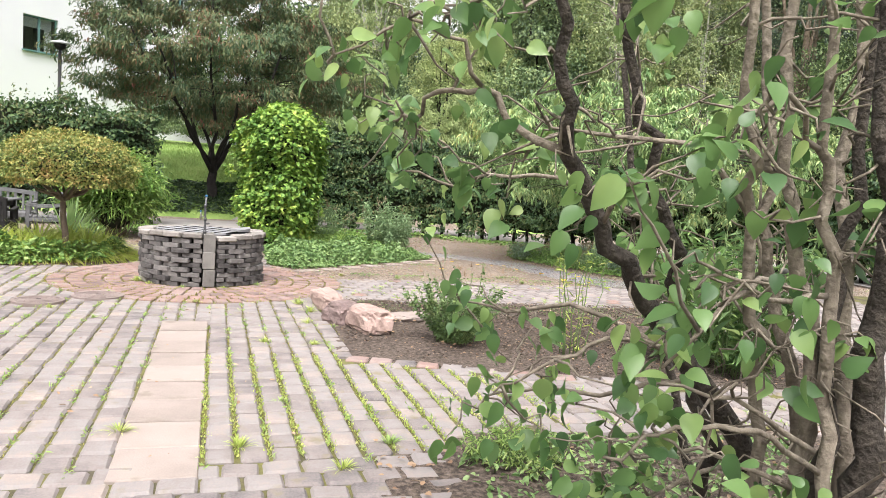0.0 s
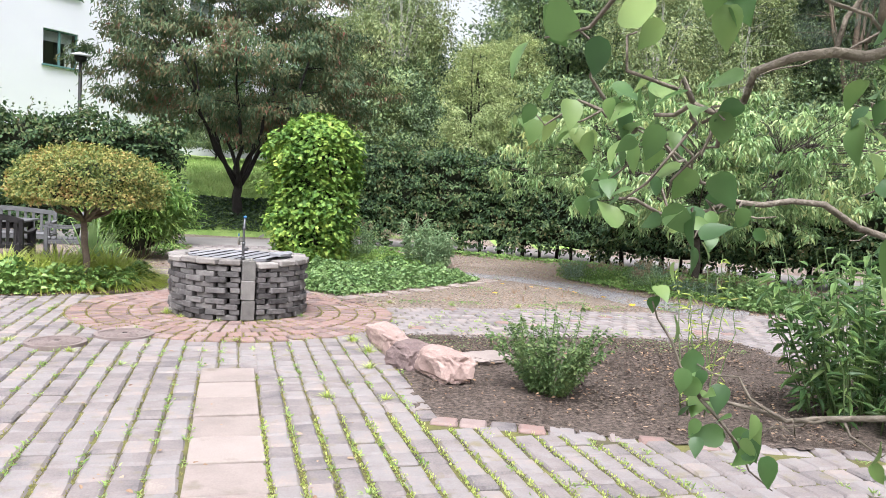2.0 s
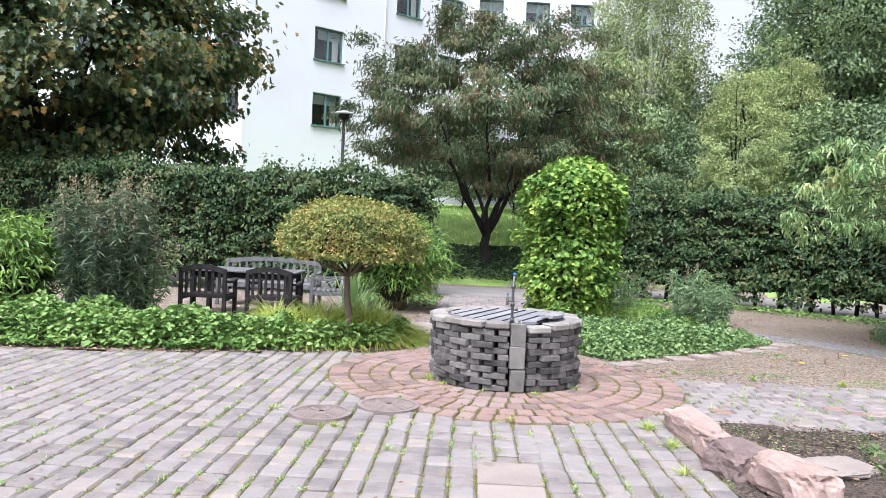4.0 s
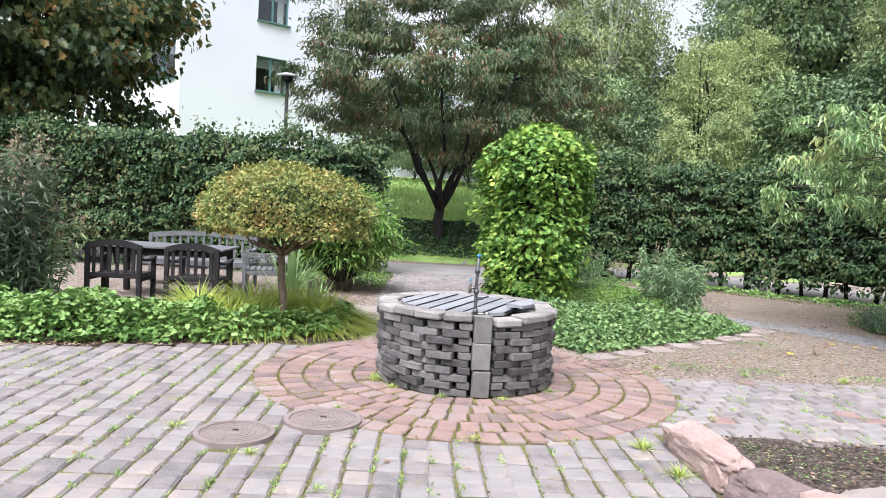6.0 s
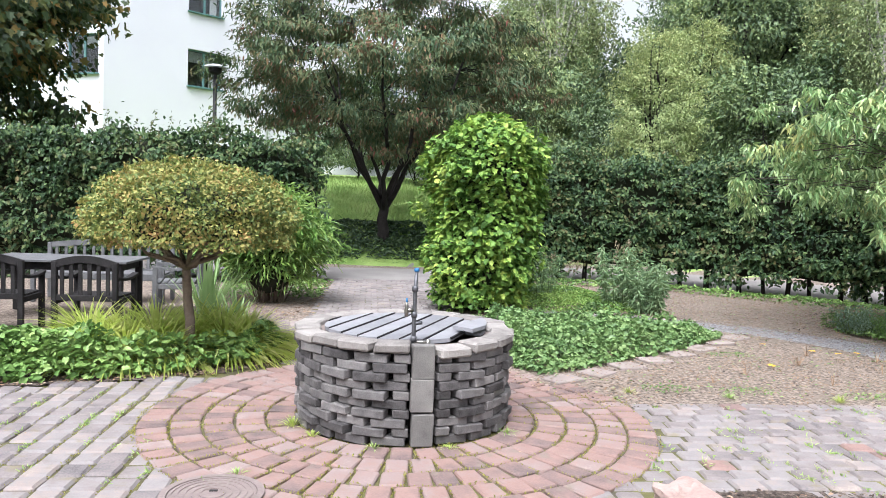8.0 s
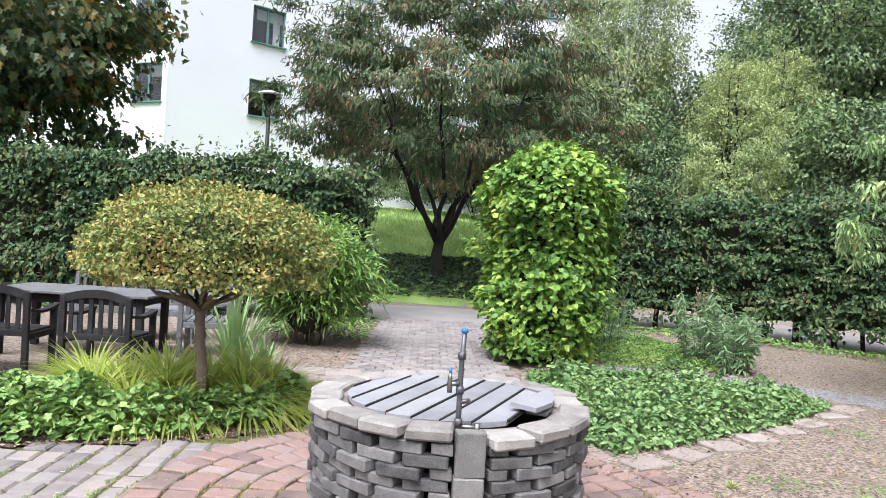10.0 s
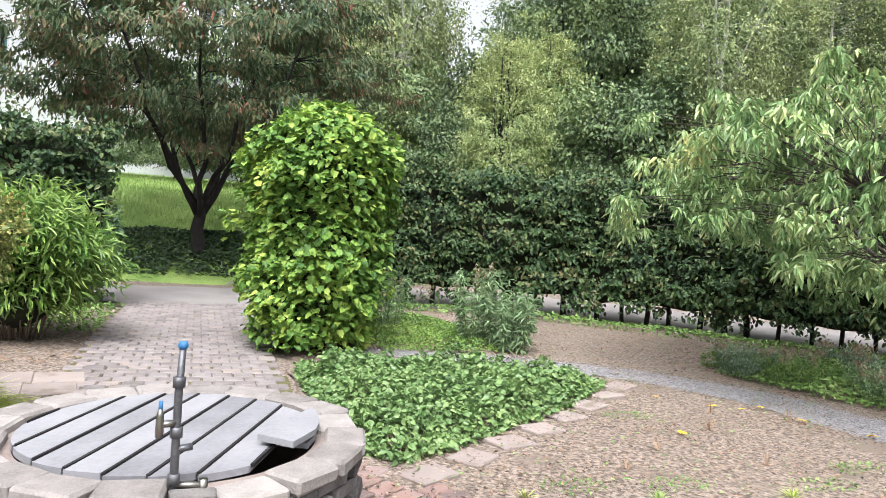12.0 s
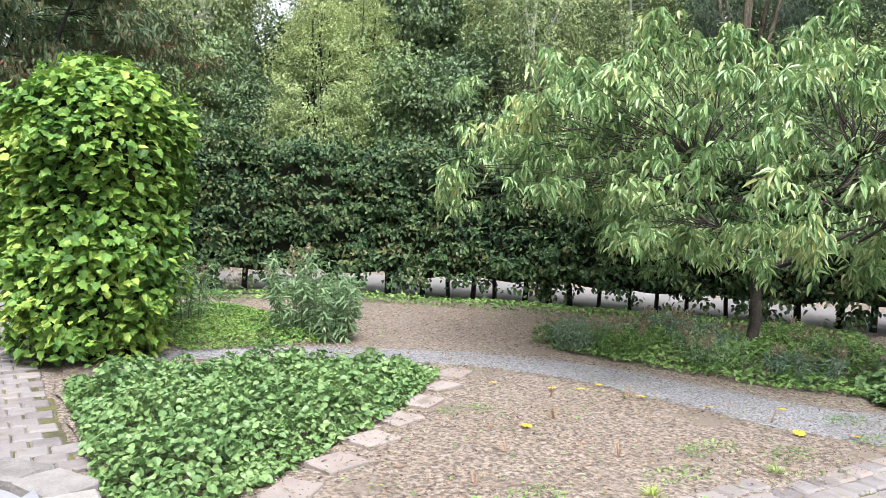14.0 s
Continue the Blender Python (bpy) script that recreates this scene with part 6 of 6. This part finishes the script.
for j in range(0, 52):
    y = 2.4 + j * COL
    for i in range(-5, 6):
        x = i * ROW + (j % 2) * ROW / 2 - 0.05
        if free(x, y) and y < 10.0:
            lay("path", x, y)
for (ax, ay), (bx, by) in zip(KERB, KERB[1:]):
    run = math.hypot(bx - ax, by - ay)
    for k in range(int(run / ROW)):
        t = (k + 0.5) * ROW / run
        lay("red" if pr.uniform() < 0.3 else "side", ax + (bx - ax) * t + 0.07 * (by - ay) / run, ay + (by - ay) * t - 0.07 * (bx - ax) / run, math.degrees(math.atan2(by - ay, bx - ax)))
for j in range(9):
    lay("slab", -0.105, -2.25 - j * 0.402)
for i in range(3):
    for j in range(7):
        if free(-0.264 + i * COL, -1.15 - j * ROW + (i % 2) * 0.1) and -1.15 - j * ROW + (i % 2) * 0.1 > -2.1:
            lay("up", -0.264 + i * COL, -1.15 - j * ROW + (i % 2) * 0.1, 0.0, 0.007 if -1.15 - j * ROW + (i % 2) * 0.1 < -1.97 else 0.0)
for q in range(5):
    rad = 0.845 + q * 0.206
    n = int(2 * math.pi * rad / 0.1485)
    for k in range(n):
        a = 2 * math.pi * (k + 0.5 * (q % 2)) / n
        x, y = WELL[0] + rad * math.cos(a), WELL[1] + rad * math.sin(a)
        if min(math.hypot(x + 1.53, y + 1.12), math.hypot(x + 1.02, y + 0.75)) > 0.2 and (math.hypot(x - 1.38, y + 1.0) > 0.2) and not (x > 1.2 and y > 1.6):
            lay("ring", x, y, math.degrees(a) - 90)
            laid[-1] = (*laid[-1][:4], laid[-1][4] + 0.002, *laid[-1][5:])


def paver_pose(p):
    return pose(p[2], p[3], p[4], p[5], p[6], p[7])


laid.sort(key=lambda p: (p[0] != "slab") * (abs(p[2] - 0.1) * 1.4 + abs(p[3] + 1.9)))
for p in laid[:300]:
    ob = new("slab" if p[0] == "slab" else "paver", SHAPES[p[0]][p[1]])
    ob.parent = pavement
    ob.matrix_basis = paver_pose(p)
rv, rf, ri, o = [], [], [], 0
kinds = {k: [([tuple(v.co) for v in me.vertices], [tuple(f.vertices) for f in me.polygons]) for me in mes] for k, mes in SHAPES.items()}
for p in laid[300:]:
    vs, fs = kinds[p[0]][p[1]]
    m = np.array(paver_pose(p))
    pts = np.array(vs) @ m[:3, :3].T + m[:3, 3]
    rv.append(pts)
    rf += [tuple(i + o for i in f) for f in fs]
    ri += [1 if p[0] in ("ring", "red") else 0] * len(fs)
    o += len(vs)
tagged(mesh_object("paver_rest", np.concatenate(rv), rf, [M_PAVER, M_RED], pavement, index=ri), kind="stuff")
for j, i in ((0, 0), (1, 0), (0, 1), (1, 1)):
    ob = new("slab", SHAPES["slab"][(i + j) % 3])
    ob.parent = pavement
    ob.matrix_basis = pose(-1.42 + i * 0.4, 4.1 + j * 0.42, 0.004, 0, 0, 8)

# ---- weeds in the joints, moss, fallen leaves ----
wd = np.random.default_rng(131)
wx, wy = [], []
while len(wx) < 650:
    x, y = wd.uniform(-5, 5), wd.uniform(-5.6, 1.2)
    if free(x, y):
        i = round((x - 0.182) / COL - 0.5) + 0.5
        wx.append(0.182 + i * COL if x < 1.3 and x > 0.1 else (-0.392 + round((x + 0.392) / COL - 0.5) * COL + COL / 2 if x < 0 else x))
        wy.append(y)
n = len(wx)
cen = np.repeat(np.column_stack([wx, wy, np.zeros(n)]), 14, 0)
cen[:, 0] += wd.normal(0, 0.012, len(cen)); cen[:, 1] += wd.normal(0, 0.035, len(cen))
tagged(leaves("joint_weeds", [(cen, np.column_stack([wd.normal(0, 0.7, (len(cen), 2)), np.ones(len(cen)) * 0.45]), wd.normal(0, 1, cen.shape), wd.uniform(0.008, 0.034, len(cen)), WLANCE, 0.1, 0.4)], L_LAWN), "small green weeds growing in the paving joints", "weeds", kind="stuff")
mx, my = [], []
for i in range(0, 14):
    x = 0.182 + (i - 0.5) * COL
    for y in np.arange(-5.45, -3.35, 0.011):
        if free(x, y) and wd.uniform() < 0.75 + 0.3 * noise.noise((x * 2, y * 2, 0)):
            mx.append(x + wd.normal(0, 0.010)); my.append(y)
k = len(mx)
mc = np.repeat(np.column_stack([mx, my, np.full(k, -0.008)]), 3, 0) + wd.normal(0, 0.006, (3 * k, 3))
tagged(leaves("joint_moss", [(mc, np.column_stack([wd.normal(0, 0.6, (3 * k, 2)), np.ones(3 * k)]), wd.normal(0, 1, (3 * k, 3)), wd.uniform(0.009, 0.021, 3 * k), RHOMB, 0.1, 0.2)], L_GRASS), "yellow green moss lines between the pavers", "moss", kind="stuff")
jx, jy = [], []
for i in range(-36, 8):
    x = 0.182 + (i - 0.5) * COL if i >= 0 else -0.392 + (i + 1.5) * COL
    for y in np.arange(-5.4, 1.5, 0.016):
        if free(x, y) and wd.uniform() < 0.42 + 0.9 * noise.noise((x * 1.3, y * 1.3, 6)):
            jx.append(x + wd.normal(0, 0.005)); jy.append(y)
flat_joints = len(jx)
for q in range(6):
    rad = 0.742 + q * 0.206
    for a in np.arange(0, 6.28, 0.012 / rad):
        x, y = WELL[0] + rad * math.cos(a), WELL[1] + rad * math.sin(a)
        if y < 1.3 and wd.uniform() < 0.5 + 1.1 * noise.noise((x * 2, y * 2, 3)):
            jx.append(x + wd.normal(0, 0.006)); jy.append(y + wd.normal(0, 0.006))
    n = int(2 * math.pi * (rad + 0.103) / 0.1485)
    for k in range(n):
        a = 2 * math.pi * (k + 0.5 * (q % 2) + 0.5) / n
        if q < 5 and math.sin(a) < 0.35 and wd.uniform() < 0.6:
            for r in np.arange(rad + 0.02, rad + 0.19, 0.014):
                jx.append(WELL[0] + r * math.cos(a)); jy.append(WELL[1] + r * math.sin(a))
k = len(jx)
jc = np.repeat(np.column_stack([jx, jy, np.where(np.arange(k) < flat_joints, -0.010, -0.004)]), 2, 0) + wd.normal(0, 0.004, (2 * k, 3))
tagged(leaves("joint_moss", [(jc, np.column_stack([wd.normal(0, 0.7, (2 * k, 2)), np.ones(2 * k)]), wd.normal(0, 1, (2 * k, 3)), wd.uniform(0.006, 0.017, 2 * k) * np.repeat(np.where(np.arange(k) < flat_joints, 1.0, 1.15), 2), RHOMB, 0.1, 0.2)], L_MOSS), "thin yellow green moss in the paving joints", "moss", kind="stuff")
for x, y, L, c in ((-0.32, -5.0, 0.10, 40), (0.28, -5.3, 0.12, 60), (1.05, -5.35, 0.1, 50), (0.75, -5.65, 0.1, 40), (0.55, -4.55, 0.06, 30), (1.02, -1.05, 0.16, 60), (1.1, -1.5, 0.15, 60), (1.0, -2.1, 0.12, 40), (-0.95, -0.45, 0.07, 30), (-0.05, -1.0, 0.07, 40), (-0.75, 0.42, 0.15, 60), (-0.6, 0.2, 0.08, 40), (0.66, 0.3, 0.08, 50), (0.25, -0.02, 0.06, 40), (-0.22, -0.02, 0.08, 30), (-1.9, -1.0, 0.1, 40), (-1.35, -1.42, 0.08, 40), (2.7, 1.25, 0.1, 50), (3.6, 1.15, 0.12, 60), (4.6, 1.05, 0.1, 50), (1.9, 1.4, 0.1, 40), (0.55, -2.9, 0.1, 40), (0.95, -3.0, 0.09, 40), (-2.2, -1.6, 0.06, 30), (-0.9, -1.9, 0.06, 30)):
    tuft("weed_tuft", x, y, c, L * 0.65, 1.1, L_LAWN if c % 20 else L_GRASS, wd, "small tuft of green weeds growing from a joint", "weed", 0.6, 0.04, 0.9)


def litter(name, poly, n, size, mat, label, z=0.012, rng=wd):
    xs, ys = [p[0] for p in poly], [p[1] for p in poly]
    pts = []
    while len(pts) < n:
        x, y = rng.uniform(min(xs), max(xs)), rng.uniform(min(ys), max(ys))
        if inside(poly, x, y) and rng.uniform() < 0.6 + 0.9 * noise.noise((x * 1.4, y * 1.4, size * 90)):
            pts.append((x, y, z + rng.uniform(0, 0.012)))
    at = np.array(pts)
    return tagged(leaves(name, [(at, np.column_stack([rng.normal(0, 1, (n, 2)), rng.normal(0, 0.12, n)]), np.array([0, 0, 1]) + rng.normal(0, 0.22, (n, 3)), size * rng.uniform(0.4, 1.3, n), OVAL, 0.3, 0.1)], mat), label, "leaf litter", kind="stuff")


litter("bark_chips", BED, 1600, 0.028, M_BARKLIGHT, "brown bark chips and dry leaves in the mulch bed", 0.016)
litter("soil_crumbs", BED, 12000, 0.028, M_CRUMB, "dark crumbs of bark and soil in the mulch bed", 0.014)
litter("leaf_litter", BED, 1500, 0.03, L_FALLEN, "pale dry leaves lying in the mulch bed", 0.024)
litter("leaf_litter", SOIL_EDGE, 26000, 0.024, L_FALLEN, "dry brown fallen leaves on bare soil", 0.007)
litter("soil_crumbs", SOIL_EDGE, 30000, 0.014, M_CRUMB, "small dark crumbs of soil and bark", 0.004)
litter("twig_litter", SOIL_EDGE, 3000, 0.028, M_CRUMB, "dark twigs and bits on bare soil", 0.007)
litter("leaf_litter", [(-6, -5.5), (1, -5.5), (1, 1), (-6, 1)], 260, 0.035, L_FALLEN, "a few dry fallen leaves on the paving", 0.004)
litter("leaf_litter", [(-2.6, 5.0), (-1.0, 5.0), (-0.9, 9.5), (-2.2, 9.0)], 900, 0.04, L_FALLEN, "dry leaves beside the paved path", 0.004)
litter("leaf_litter", [(-9, 0.7), (-5.5, 0.85), (-3.7, 1.1), (-1.2, 1.9), (-0.95, 2.9), (-1.3, 2.5), (-3.7, 1.45), (-9, 1.1)], 2400, 0.03, L_FALLEN, "dry leaves along the edge of the planting", 0.006)
for x, y in ((3.75, 2.45), (4.67, 3.23), (4.9, 3.1), (5.15, 3.15), (5.2, 2.7), (5.45, 2.2), (5.5, 1.45), (5.8, 1.2), (4.3, 3.6), (6.0, 1.9)):
    b, n, r = bmesh.new(), 22, wd.uniform(0.035, 0.055)
    hub = b.verts.new((0, 0, 0.022))
    rim = [b.verts.new((r * (1.0 if k % 2 else 0.68) * math.cos(6.2832 * k / n), r * (1.0 if k % 2 else 0.68) * math.sin(6.2832 * k / n), 0.016 + wd.normal(0, 0.004))) for k in range(n)]
    for k in range(n):
        b.faces.new((hub, rim[k], rim[(k + 1) % n]))
    ob = tagged(part("marigold", b, L_YELLOW), "small orange yellow flower on bare soil", "flower", "flowers on the bare soil")
    ob.matrix_basis = pose(x, y, 0.004, wd.normal(0, 8), wd.normal(0, 8), 0)
for x, y, h in ((3.3, 2.1, 0.16), (4.1, 2.55, 0.2), (4.75, 2.2, 0.14), (5.1, 2.75, 0.18), (3.9, 1.7, 0.12), (5.6, 1.75, 0.2), (4.5, 3.05, 0.16), (2.8, 1.75, 0.1)):
    tuft("dry_weed", x, y, 9, h, 1.1, L_FALLEN, wd, "withered brown weed standing on bare soil", "weed", 0.7, 0.03, 0.4)
for x, y in ((3.0, 1.45), (4.0, 1.3), (5.0, 1.2), (5.9, 1.1), (6.2, 1.5), (2.3, 1.5), (4.6, 1.55), (3.6, 3.0)):
    cover("seedling_patch", [(x + 0.28 * math.cos(a), y + 0.13 * math.sin(a)) for a in np.arange(0, 6.2, 0.7)], 110, 0.03, 0.022, OVAL, L_GERAN, cr, "low green seedlings and moss on bare soil", "weeds", 0.1)
litter("gravel_stones", band(GRAVEL, np.linspace(0.24, 0.52, len(GRAVEL))), 15000, 0.016, M_GRAVEL, "loose grey gravel stones on the path", 0.008)
litter("leaf_litter", LILAC_BED, 2600, 0.04, L_FALLEN, "dry leaves under the lilac", 0.012)
cover("lilac_weeds", [(1.3, -5.6), (1.8, -5.35), (3.5, -5.6), (3.0, -7.0), (1.4, -6.6)], 1800, 0.09, 0.04, OVAL, L_IVY, cr, "green weeds under the lilac", "ground cover", 0.3, rough=0.8)
litter("soil_sprigs", SOIL_EDGE, 3000, 0.03, L_GERAN, "scattered green seedlings on the bare soil", 0.012)
litter("bed_moss", [(1.6, -0.85), (5.0, -1.1), (5.0, -1.8), (1.7, -1.5)], 1300, 0.02, L_GERAN, "moss and seedlings at the back of the mulch bed", 0.014)
